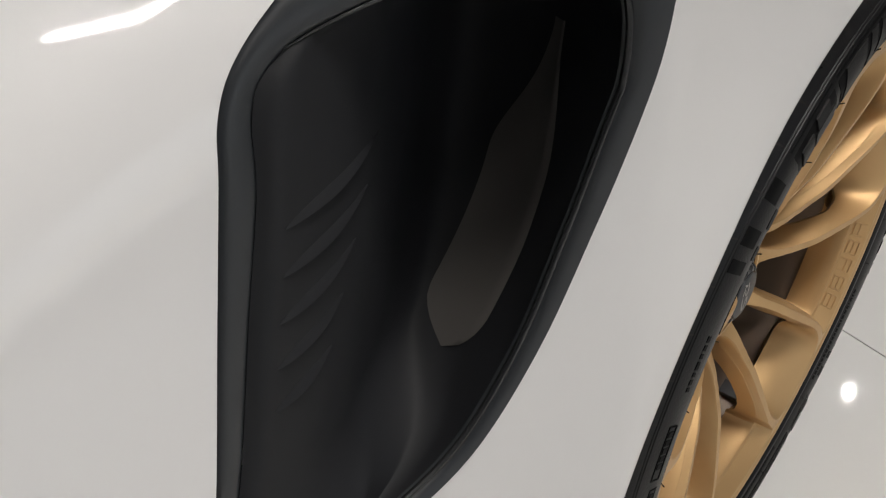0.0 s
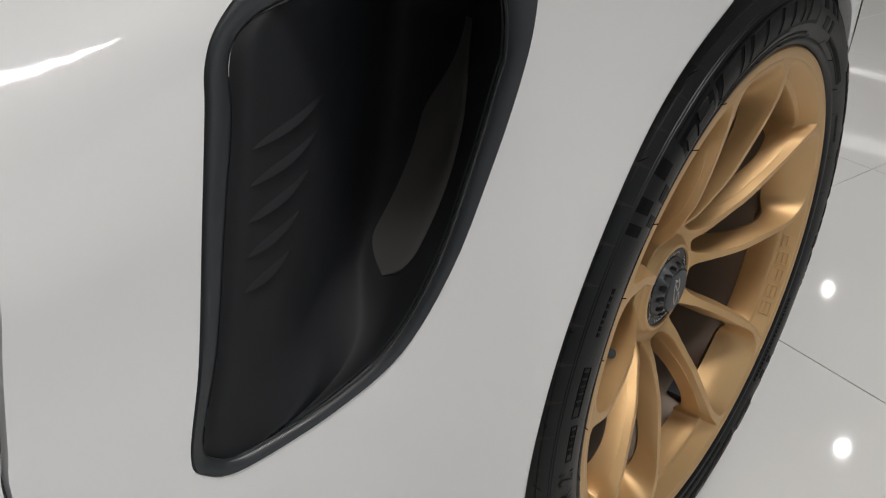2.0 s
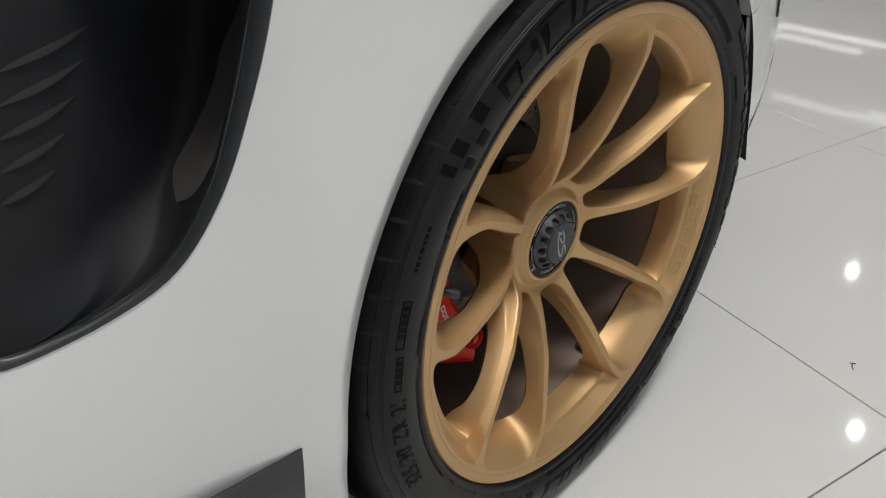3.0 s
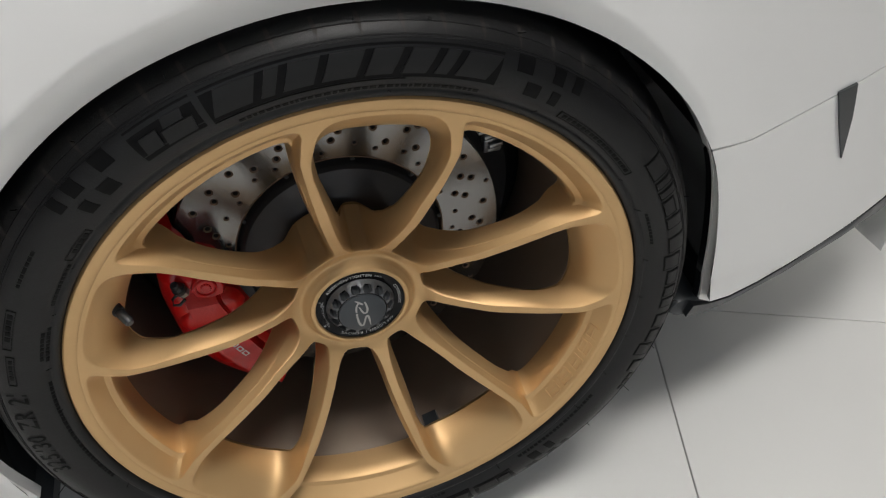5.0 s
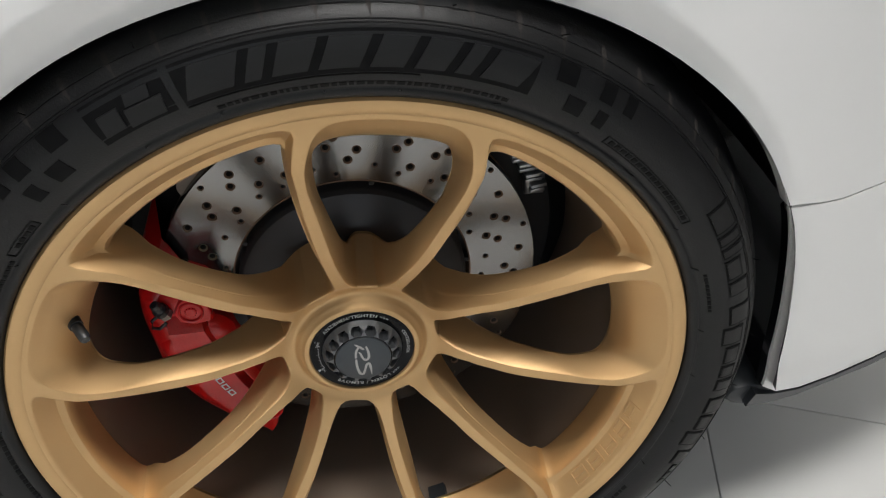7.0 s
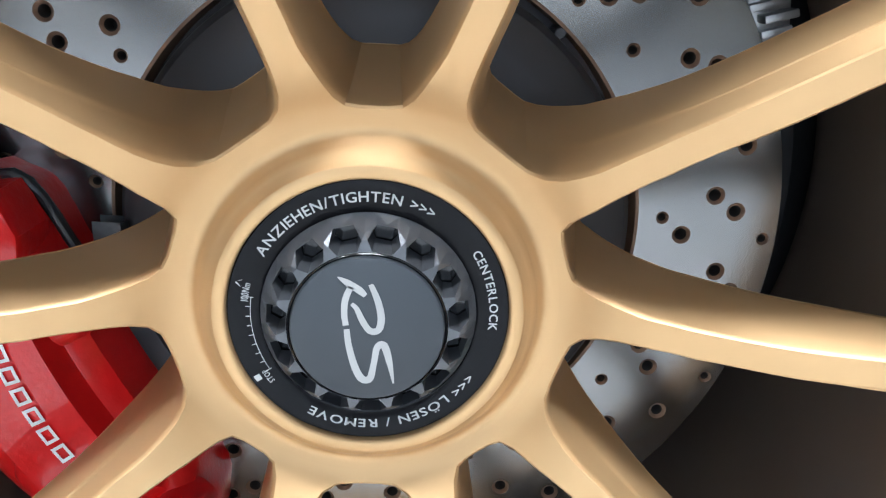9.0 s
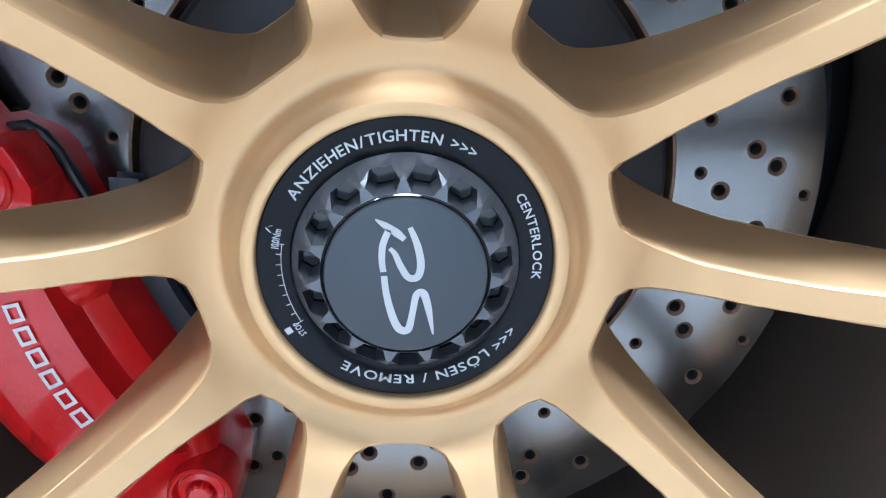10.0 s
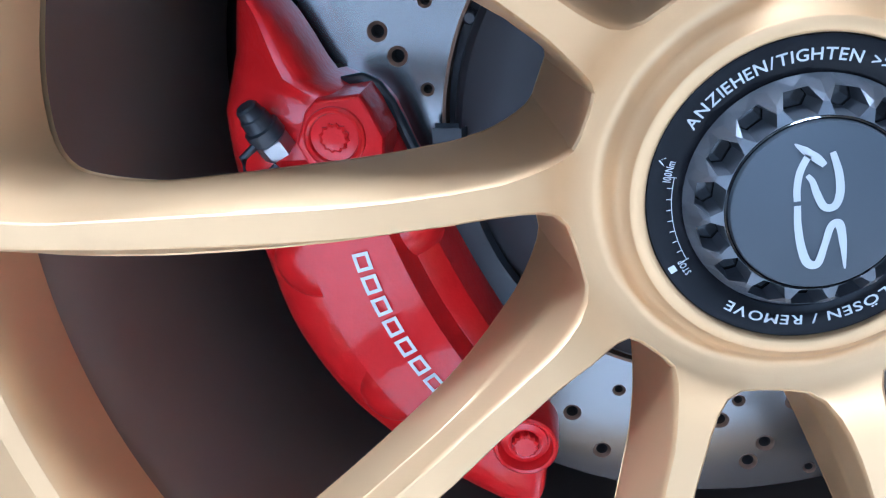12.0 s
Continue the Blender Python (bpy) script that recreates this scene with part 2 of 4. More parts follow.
def glyphs(text, size):
    """The built-in font's outlines for each character: a list of (points, faces, advance)."""
    out = []
    for ch in text:
        if ch == " ":
            out.append(([], [], size * 0.36))
            continue
        cu = bpy.data.curves.new("glyph", "FONT")
        cu.body, cu.size, cu.resolution_u, cu.fill_mode = ch, size, 3, "FRONT"
        cu.offset = size * 0.012
        ob = new("glyph", cu)
        bpy.context.view_layer.update()
        me = bpy.data.meshes.new_from_object(ob.evaluated_get(bpy.context.evaluated_depsgraph_get()))
        pts = [v.co.copy() for v in me.vertices]
        fs = [tuple(p.vertices) for p in me.polygons]
        bpy.data.objects.remove(ob)
        bpy.data.curves.remove(cu)
        bpy.data.meshes.remove(me)
        x0, x1 = min(p.x for p in pts), max(p.x for p in pts)
        out.append(([Vector((p.x - x0, p.y)) for p in pts], fs, x1 - x0 + size * 0.13))
    return out


def ring_text(bm, text, size, radius, mid, depth, inward=False, stretch=1.0):
    """Text round the wheel's axis, its middle at the angle mid; inward turns the letters' feet outwards."""
    gs = glyphs(text, size)
    total = sum(g[2] for g in gs) * stretch
    run = -total / 2
    for pts, fs, adv in gs:
        vs = []
        for p in pts:
            s = run + p.x * stretch
            if inward:
                a, r = mid + math.degrees(s / radius), radius - p.y
            else:
                a, r = mid - math.degrees(s / radius), radius + p.y
            vs.append(bm.verts.new(polar(r, a, depth(r) if callable(depth) else depth)))
        for f in fs:
            bm.faces.new([vs[i] for i in f])
        run += adv * stretch
    return bm


def plate(bm, r0, r1, a0, a1, depth, proud, n=6):
    """A flat bar that follows the tyre or cap round the axis, standing proud of it."""
    loops = []
    for i in range(n + 1):
        a = a0 + (a1 - a0) * i / n
        loops.append([polar(r0, a, depth(r0) + 0.0003), polar(r0, a, depth(r0) - proud), polar(r1, a, depth(r1) - proud), polar(r1, a, depth(r1) + 0.0003)])
    loft(bm, loops, True, True, True)
    return bm


# ---- the showroom ----
X0, X1, Y0, Y1, H = -7.0, 9.0, -6.0, 4.5, 3.4


def wall(name, c, s, mat=WALL, label="plain white painted showroom wall"):
    return tagged(part(name, box(bmesh.new(), c, s), mat), label, "wall", kind="structure")


wall("wall_north", (1, Y1 + 0.1, H / 2), (X1 - X0 + 0.4, 0.2, H))
wall("wall_east", (X1 + 0.1, (Y0 + Y1) / 2, H / 2), (0.2, Y1 - Y0, H))
# unseen west and south walls, made dark to take light off the flank
wall("wall_west", (X0 - 0.1, (Y0 + Y1) / 2, H / 2), (0.2, Y1 - Y0, H), DARK_WALL, "unseen showroom wall, made dark to hold light back")
south = bmesh.new()
for c, s in (((-6.3, Y0 - 0.1, H / 2), (1.8, 0.2, H)), ((6.5, Y0 - 0.1, H / 2), (5.4, 0.2, H)), ((-0.8, Y0 - 0.1, 0.15), (9.2, 0.2, 0.3)), ((-0.8, Y0 - 0.1, 3.25), (9.2, 0.2, 0.3))):
    box(south, c, s)
tagged(part("wall_south", south, DARK_WALL), "unseen showroom wall with a wide shop window, made dark to hold light back", "wall", kind="structure")
win = thing("window_1", (-0.8, Y0 - 0.1, 0.3), "wide shop window with dark metal frames", "window", kind="structure")
wf = bmesh.new()
for i in range(5):
    box(wf, (-4.6 + 2.3 * i, 0, 1.4), (0.07, 0.12, 2.8), bevel=0.004)
for z in (0.035, 2.765):
    box(wf, (0, 0, z), (9.2, 0.11, 0.07), bevel=0.004)
part("window_frame", wf, FRAME, win)
for i in range(4):
    p = part("pane", box(bmesh.new(), (-3.45 + 2.3 * i, 0, 1.4), (2.22, 0.012, 2.66)), glass, win)
    p.visible_shadow = False
tagged(part("ceiling", box(bmesh.new(), (1, (Y0 + Y1) / 2, H + 0.1), (X1 - X0 + 0.4, Y1 - Y0 + 0.4, 0.2)), CEIL), "flat white ceiling with recessed lights", "ceiling", kind="structure")
tagged(part("ground", box(bmesh.new(), (0, 0, -0.16), (400, 400, 0.2)), JOINT), "dark ground below and outside the showroom", "ground", kind="structure")
for px, py, watts, wide in FILL_PANELS:
    lp = thing("ceiling_fill_panel", (px, py, H), "unseen white ceiling panel in a slim frame, added as fill light", "ceiling light", "ceiling panel lights")
    b = bmesh.new()
    for c, s in (((0, 0.28, -0.015), (wide + 0.1, 0.03, 0.03)), ((0, -0.28, -0.015), (wide + 0.1, 0.03, 0.03)), ((wide / 2 + 0.035, 0, -0.015), (0.03, 0.53, 0.03)), ((-wide / 2 - 0.035, 0, -0.015), (0.03, 0.53, 0.03))):
        box(b, c, s, bevel=0.002)
    part("frame", b, WALL, lp)
    part("diffuser", box(bmesh.new(), (0, 0, -0.008), (wide + 0.04, 0.53, 0.012)), PANEL_GLOW, lp)
for px, py, watts, wide in SPOTS:
    k = max(wide / 0.114, 1)
    sp = thing("ceiling_spot", (px, py, H), "round recessed ceiling spot, lit", "ceiling light", "ceiling spots")
    b = bmesh.new()
    for r0, r1, z0, z1 in ((0.085, 0.062, 0.0, -0.012), (0.062, 0.058, -0.012, 0.0)):
        loft(b, [[(k * r * math.cos(a), k * r * math.sin(a), z) for a in [math.tau * k / 32 for k in range(32)]] for r, z in ((r0, z0), (r1, z1))])
    part("bezel", b, WALL, sp)
    b = bmesh.new()
    bmesh.ops.create_circle(b, cap_ends=True, radius=0.021 if k == 1 else 0.057 * k, segments=32, matrix=Matrix.Translation((0, 0, -0.004)))
    part("lens", b, SPOT_GLOW, sp)

slim = thing("ceiling_strip_light", (SLIM[0], SLIM[1], H), "short slim ceiling strip light, lit", "ceiling light")
slim.rotation_euler = (0, 0, radians(24))
part("housing", box(bmesh.new(), (0, 0, -0.014), (0.09, 0.50, 0.028), bevel=0.003), WALL, slim)
part("diffuser", box(bmesh.new(), (0, 0, -0.031), (0.06, 0.46, 0.006), bevel=0.002), SPOT_GLOW, slim)

# slim light strips on the far wall, seen mirrored in the tiles
for z, y0, y1 in ((3.02, 0.9, 3.1), (2.93, 1.2, 2.0), (2.16, 1.3, 3.3), (2.28, 2.2, 3.3)):
    st = thing("wall_strip_light", (X1, (y0 + y1) / 2, z), "slim bright light strip on the showroom wall", "wall light", "wall strip lights")
    part("housing", box(bmesh.new(), (-0.012, 0, 0), (0.024, y1 - y0, 0.05), bevel=0.004), FRAME, st)
    part("diffuser", box(bmesh.new(), (-0.026, 0, 0), (0.006, y1 - y0 - 0.02, 0.034), bevel=0.002), STRIP_GLOW, st)

# ---- the car ----
ZC = 0.364
car = thing("car", (0, 0, 0), "white sports car with gold wheels parked on polished tiles", "car")
wheel = thing("wheel", (0, 0, ZC), parent=car)
wheel["label"] = "satin gold forged wheel with ten spokes and low black tyre"


# - body -
def body_depth(x, z):
    """How far the side of the car lies inwards at (x, z)."""
    g = 0.2 + 5 * max(z - 0.4, 0) ** 2
    d = max(-x - 0.37, 0)
    d = d * d / (d + 0.03) * 1.25
    y = 0.139 * (1 - math.exp(-g * d / 0.17))
    y += 1.3 * max(z - 0.74, 0) ** 2 + 0.12 * max(0.36 - z, 0)
    y += 0.25 * max(x - 0.25, 0) ** 2 / (max(x - 0.25, 0) + 0.04) + 0.3 * max(x - 0.5, 0) ** 2
    s = (z - 0.7625 - 0.516 * (x + 0.5501)) / 0.012
    y += 0.006 * (s + math.sqrt(s * s + 1)) * 0.8 * min(max((-0.42 - x) / 0.05, 0), 1)
    r = math.hypot(x, z - ZC)
    front = min(max((0.15 - x) / 0.3, 0), 1)
    dip = 1 - 0.2 * math.exp(-((math.degrees(math.atan2(z - ZC, x)) - 127) / 12) ** 2)
    y -= 0.0145 * dip * front * min(max((z - 0.16) / 0.22, 0), 1) * math.exp(-((r - 0.39) / 0.075) ** 2)
    t = max(0.390 - r, 0)
    return y + 0.55 * t * t / (t + 0.003) * min(max((0.5 - x) / 0.3, 0.3), 1)


def arch(deg):
    return smooth_table(deg, [(-40, 0.425), (-6, 0.410), (2, 0.391), (15, 0.3825), (30, 0.3815), (43, 0.3770), (58, 0.3690), (72, 0.3605), (88, 0.3545), (105, 0.3554), (125, 0.3579), (145, 0.3613), (165, 0.368), (185, 0.3764), (205, 0.385), (215, 0.390)])


def arc_pts(a0, a1, n):
    return [(arch(a) * math.cos(radians(a)), ZC + arch(a) * math.sin(radians(a))) for a in [a0 + (a1 - a0) * i / n for i in range(n + 1)]]


def edge_pts(a, b, n):
    return [(a[0] + (b[0] - a[0]) * i / n, a[1] + (b[1] - a[1]) * i / n) for i in range(1, n)]


# side intake: outline of its black frame, and of the opening in it
INTAKE = spline([(-0.5330, 0.7554), (-0.5213, 0.7722), (-0.4971, 0.7915), (-0.4627, 0.8137), (-0.4186, 0.8366), (-0.3848, 0.8451), (-0.3731, 0.8180), (-0.3762, 0.7781), (-0.3847, 0.7343),
                 (-0.4032, 0.6811), (-0.4317, 0.6216), (-0.4695, 0.5767), (-0.5170, 0.5571), (-0.5717, 0.5495), (-0.5914, 0.5563), (-0.5955, 0.5704), (-0.5774, 0.6166), (-0.5558, 0.6831), (-0.5398, 0.7334)], 6)
MOUTH = spline([(-0.5221, 0.7523), (-0.5131, 0.7665), (-0.4950, 0.7757), (-0.4578, 0.7863), (-0.4151, 0.7960), (-0.3999, 0.7896), (-0.3928, 0.7695), (-0.3933, 0.7426), (-0.3970, 0.7288),
                (-0.4138, 0.6787), (-0.4385, 0.6245), (-0.4735, 0.5818), (-0.5183, 0.5622), (-0.5655, 0.5550), (-0.5826, 0.5604), (-0.5862, 0.5742), (-0.5656, 0.6191), (-0.5430, 0.6836), (-0.5278, 0.7272)], 6)
# shut line between door and rear quarter
SHUT = [(p.x, p.y) for p in spline([(-0.6242, 0.1816), (-0.6500, 0.3300), (-0.6690, 0.4600), (-0.6740, 0.5450), (-0.6719, 0.5921), (-0.6658, 0.6134), (-0.6596, 0.6334), (-0.6533, 0.6528), (-0.6466, 0.6716), (-0.6390, 0.7000), (-0.6330, 0.7400), (-0.6290, 0.8033), (-0.6162, 1.0130)], 4, False)]
q_out = arc_pts(30.6, 207.8, 64)
quarter = q_out + edge_pts(q_out[-1], SHUT[0], 14) + SHUT \
    + edge_pts(SHUT[-1], (0.95, 1.02), 30) + [(0.95, 1.02), (0.95, 0.74)] + edge_pts((0.95, 0.74), (0.495, 0.5896), 12) + [(0.495, 0.5896)] + edge_pts((0.495, 0.5896), (0.384, 0.5600), 6) + [(0.384, 0.5600), (0.362, 0.5588)]
FLARE = [(r * math.cos(radians(a)), ZC + r * math.sin(radians(a))) for r in (0.366, 0.374, 0.381, 0.386, 0.389, 0.392, 0.397, 0.405, 0.415) for a in [33 + 1.25 * k for k in range(139)]]
part("rear_quarter_panel", return_edge(sheet(quarter, [INTAKE], 0.014, body_depth, FLARE), (0, 0.014, 0)), PAINT, car, "glossy white rear quarter panel with flared arch")

door = [(x - 0.0032, z) for x, z in SHUT[::-1]] + [(-1.75, 0.155), (-1.75, 1.02)]
part("door", return_edge(sheet(door, [], 0.04, body_depth), (0, 0.007, 0)), PAINT, car, "glossy white door")

# dark backing strip, added so that the door gap looks shaded
gap_strip = bmesh.new()
loft(gap_strip, [[(x + dx, body_depth(x, z) + 0.0075, z) for x, z in SHUT] for dx in (-0.012, 0.009)], False)
part("door_gap_backing", gap_strip, TRIM, car, "black strip added behind the door gap for its shade")
gasket = bmesh.new()
loft(gasket, [[(x, body_depth(x, z) + 0.0045, z + dz) for x, z in [(0.335, 0.5600), (0.362, 0.5580), (0.384, 0.5591), (0.495, 0.5887), (0.72, 0.663), (0.95, 0.739)]] for dz in (-0.008, 0.008)], False)
part("seam_gasket", gasket, PAINT, car, "white joint behind the bumper seam")
b_arc = arc_pts(-5, 30.1, 20)
bumper = b_arc + [(0.362, 0.5570), (0.384, 0.5582)] + edge_pts((0.384, 0.5582), (0.495, 0.5878), 6) + [(0.495, 0.5878)] + edge_pts((0.495, 0.5878), (0.95, 0.738), 12) + [(0.95, 0.738), (0.95, 0.441)] + edge_pts((0.95, 0.441), (0.7117, 0.3724), 8) + [(0.7117, 0.3724)] + edge_pts((0.7117, 0.3724), (0.5588, 0.3286), 6) + [(0.5588, 0.3286), (0.510, 0.3160), (0.4653, 0.3085), (0.432, 0.3120)]
part("rear_bumper", return_edge(sheet(bumper, [], 0.014, body_depth), (0, 0.004, 0)), PAINT, car, "glossy white rear bumper side")


def strip(name, outline, mat, proud, label, thick=0.012):
    bm = sheet(outline, [], 0.02, lambda x, z: body_depth(x, z) - proud)
    return part(name, return_edge(bm, (0, thick, 0)), mat, car, label)


strip("bumper_vent_trim", [(0.490, 0.592), (0.516, 0.598), (0.527, 0.574), (0.536, 0.553), (0.554, 0.495), (0.537, 0.520), (0.517, 0.549)], TRIM, 0.003, "dark grey vent trim in the bumper")
strip("bumper_lip", [(0.402, 0.318), (0.432, 0.3090), (0.4653, 0.3055), (0.510, 0.3130), (0.5588, 0.3256), (0.7117, 0.3694), (0.95, 0.438), (0.95, 0.408), (0.7346, 0.348), (0.56, 0.3130), (0.47, 0.2950), (0.43, 0.2940), (0.398, 0.2990)], TRIM, 0.001, "black lower bumper lip", 0.05)
strip("side_decal", [(-0.419, 0.399), (-0.419, 0.30), (-0.60, 0.30), (-0.62, 0.381)] , TRIM, 0.0012, "dark grey stripe along the sill", 0.001)
strip("side_skirt", [(-0.362, 0.176), (-0.62, 0.158), (-1.75, 0.155), (-1.75, 0.118), (-0.62, 0.126), (-0.40, 0.144), (-0.335, 0.135), (-0.332, 0.175)], TRIM, 0.006, "black side skirt", 0.06)
flap = bmesh.new()
tongue = spline([(-0.366, 0.215), (-0.350, 0.205), (-0.338, 0.182), (-0.327, 0.158), (-0.321, 0.136), (-0.324, 0.124), (-0.333, 0.124), (-0.343, 0.140), (-0.356, 0.158), (-0.374, 0.170)], 4)
loft(flap, [[(p.x - 0.016 + (1 - k) * 0.008, y, p.y + (1 - k) * (0.165 - p.y)) for p in tongue] for y, k in ((0.038, 0.75), (0.040, 0.92), (0.046, 1.0), (0.24, 1.0))], True, True, True)
part("spat", flap, TRIM, car, "small black rubber spat ahead of the tyre", 50)

# intake frame and bowl
n = len(INTAKE)
mid = Vector((-0.47, 0.69))


def ease(t):
    t = min(max(t, 0), 1)
    return t * t * (3 - 2 * t)


REAR = [ease((INTAKE[i] - MOUTH[i]).normalized().x / 0.5) for i in range(n)]
# how far the frame rolls over into the bowl without an edge: along the front and the bottom
ROLL = [ease((INTAKE[i] - MOUTH[i]).normalized().dot(Vector((-1.0, -0.15))) / 0.5) for i in range(n)]


def frame_loop(t, lift, rolled):
    loop = []
    for i in range(n):
        q = INTAKE[i].lerp(MOUTH[i], t)
        loop.append((q.x, body_depth(q.x, q.y) + lift + (rolled - lift) * ROLL[i], q.y))
    return loop


fr = bmesh.new()
loft(fr, [frame_loop(*k) for k in ((-0.02, 0.010, 0.010), (0.02, 0.0008, 0.0008), (0.12, -0.0012, -0.0010), (0.35, -0.0009, -0.0008), (0.6, -0.0002, 0.0), (0.8, 0.0008, 0.0010), (0.9, 0.0020, 0.0016), (0.97, 0.0040, 0.0022), (1.0, 0.0066, 0.0026), (1.0, 0.0068, 0.0120))])
part("intake_frame", fr, TRIM, car, "satin black frame of the side air intake", 50)

Z_LOW, Z_TOP = min(p.y for p in MOUTH) + 0.0004, max(p.y for p in MOUTH) - 0.0004


def mouth_span(z):
    """The mouth's left and right edge at a height."""
    xs = []
    for a, b_ in zip(MOUTH, MOUTH[1:] + MOUTH[:1]):
        if (a.y > z) != (b_.y > z):
            xs.append(a.x + (b_.x - a.x) * (z - a.y) / (b_.y - a.y))
    return min(xs), max(xs)


def ramp(x, z):
    """Depth of the intake's front wall, on which the fins lie."""
    x0, x1 = mouth_span(z)
    bend = max(x - x0 - 0.026, 0)
    return 0.0672 + 0.12 * (x + 0.5226) + 0.07 * (z - 0.7137) + 3.6 * min(bend, 0.075) ** 2


def intake_profile(z):
    """The intake cut level: from its front edge along the front wall into the duct, and back out along the rear wall behind the rear edge."""
    x0, x1 = mouth_span(z)
    w = x1 - x0
    y0, y1 = body_depth(x0, z) + 0.005 - 0.0028 * ease((0.790 - z) / 0.035) * ease((z - 0.556) / 0.02), body_depth(x1, z) + 0.005
    near = ease((z - Z_LOW + 0.004) / 0.055) * ease((Z_TOP - z) / 0.012)
    far = (0.7 * ease((z - Z_LOW - 0.008) / 0.11) + 0.3 * ease((z - Z_LOW) / 0.025)) * ease((Z_TOP - z) / 0.025)
    ctrl = [(x0, y0, z)]
    for t in (0.05, 0.14, 0.32, 0.50, 0.62):
        x = x0 + t * w
        edge = y0 + (y1 - y0) * t
        ctrl.append((x, edge + (ramp(x, z) - edge) * near * ease((t + 0.02) / 0.12), z))
    x62 = x0 + 0.62 * w
    edge = y0 + (y1 - y0) * 0.8
    y62 = edge + (ramp(x62, z) - edge) * near
    back = x1 + 0.022 * far
    s62 = 0.12 + 7.2 * max(x62 - x0 - 0.026, 0)
    for t, k in ((0.25, 1.0), (0.5, 0.97), (0.75, 0.88), (1.0, 0.73)):
        slope = s62 * k
        x = x62 + (back - x62) * t
        ctrl.append((x, y62 + slope * (x - x62) * (0.35 + 0.65 * near), z))
    deep = ctrl[-1][1]
    ctrl += [(back + 0.0125 * far, deep - 0.006 * far, z), (back + 0.0185 * far, y1 + (deep - y1) * 0.72, z), (back + 0.0150 * far, y1 + (deep - y1) * 0.48, z), (x1 + 0.0195 * far, y1 + (deep - y1) * 0.22, z), (x1, y1, z)]
    return spline(ctrl, 5, False)


bw = bmesh.new()
zs = [Z_LOW + (Z_TOP - Z_LOW) * (1 - math.cos(math.pi * k / 64)) / 2 for k in range(65)]
loft(bw, [intake_profile(z) for z in zs], False)
part("intake_bowl", bw, TRIM_SHADED, car, "matte black inside of the air intake, darkened for shade", 80)
# the bead thins out where the frame rolls over
bd = bmesh.new()
loft(bd, [[Vector((MOUTH[i].x, body_depth(MOUTH[i].x, MOUTH[i].y) + 0.0036 + 0.001 * ROLL[i] + (0.0002 + 0.0006 * (1 - ROLL[i]) + 0.0010 * REAR[i]) * math.cos(a), MOUTH[i].y)) + (0.0002 + 0.0006 * (1 - ROLL[i]) + 0.0010 * REAR[i]) * math.sin(a) * Vector((mid.x - MOUTH[i].x, 0, mid.y - MOUTH[i].y)).normalized() for i in range(n)] for a in [math.tau * k / 8 for k in range(9)]])
part("intake_bead", bd, TRIM_BEAD, car, "thin satin bead round the intake mouth", 80)
for k in range(5):
    tip, end = Vector((-0.5226 - 0.0056 * k, 0.7137 - 0.0174 * k)), Vector((-0.4600 - 0.0125 * k, 0.7225 - 0.0180 * k))
    f = bmesh.new()
    loops = []
    for j in range(19):
        t = j / 18
        w = math.sin(math.pi * (0.02 + 0.96 * t ** 0.8)) ** 0.9
        q = tip.lerp(end, t) + Vector((0, -0.0016 * math.sin(math.pi * t)))
        p = Vector((q.x, ramp(q.x, q.y), q.y))
        across, out = Vector((-0.12, 0.1, 1)).normalized(), Vector((0.15, -1, 0.05)).normalized()
        loops.append([p - out * 0.004 + across * 0.0046 * w, p + out * 0.0003 * w + across * 0.0034 * w, p + out * 0.0022 * w + across * 0.0002 * w, p + out * 0.0024 * w - across * 0.0005 * w, p + out * 0.0012 * w - across * 0.0012 * w, p - out * 0.004 - across * 0.0014 * w])
    loft(f, loops, True, True, True)
    part("fin", f, TRIM_SHADED, car, sharp=40)
# raised duct pad on the rear wall of the intake, its grey lightened as if lit
pad = bmesh.new()
vs = []
for j in range(41):
    t = j / 40
    z = 0.598 + 0.145 * t
    h = math.sqrt(max(0.0, 1 - (1 - min(t / 0.15, 1)) ** 2.4)) * (1 - 0.75 * ease((t - 0.55) / 0.45))
    front = lerp_table(z, [(0.592, 0.058), (0.602, 0.053), (0.615, 0.050), (0.65, 0.047), (0.75, 0.046)])
    rear = intake_profile(z)[::-1]
    rear = [q for q, p in zip(rear, [rear[0]] + rear) if q.y >= p.y]
    rear = rear[:rear.index(max(rear, key=lambda q: q.y)) + 1]
    row = []
    for q in range(13):
        v = q / 12
        y = 0.068 - (0.068 - front) * h + (0.022 * h + 0.068 - front) * v * h
        x = lerp_table(y, sorted((p.y, p.x) for p in rear))
        row.append(Vector((x - 0.0008 - 0.0030 * h * min(1, v / 0.10) * (1 - ease(v)) , y, z)))
    vs.append(row)
loft(pad, vs, False)
part("duct_pad", pad, TRIM_LIT, car, "raised pad inside the intake, dark grey for the light on it", 60)

# wheel arch liner and what closes the view behind the wheel
ln = bmesh.new()
arc = [(-5 + 210 * i / 60) for i in range(61)]
loft(ln, [[(arch(a) * k * math.cos(radians(a)), y, ZC + arch(a) * k * math.sin(radians(a))) for a in arc] for y, k in ((0.012, 1.0), (0.03, 1.03), (0.10, 1.06), (0.42, 1.06), (0.43, 0.2))], False)
part("arch_liner", ln, LINER, car, "black wheel arch liner")
lip = bmesh.new()
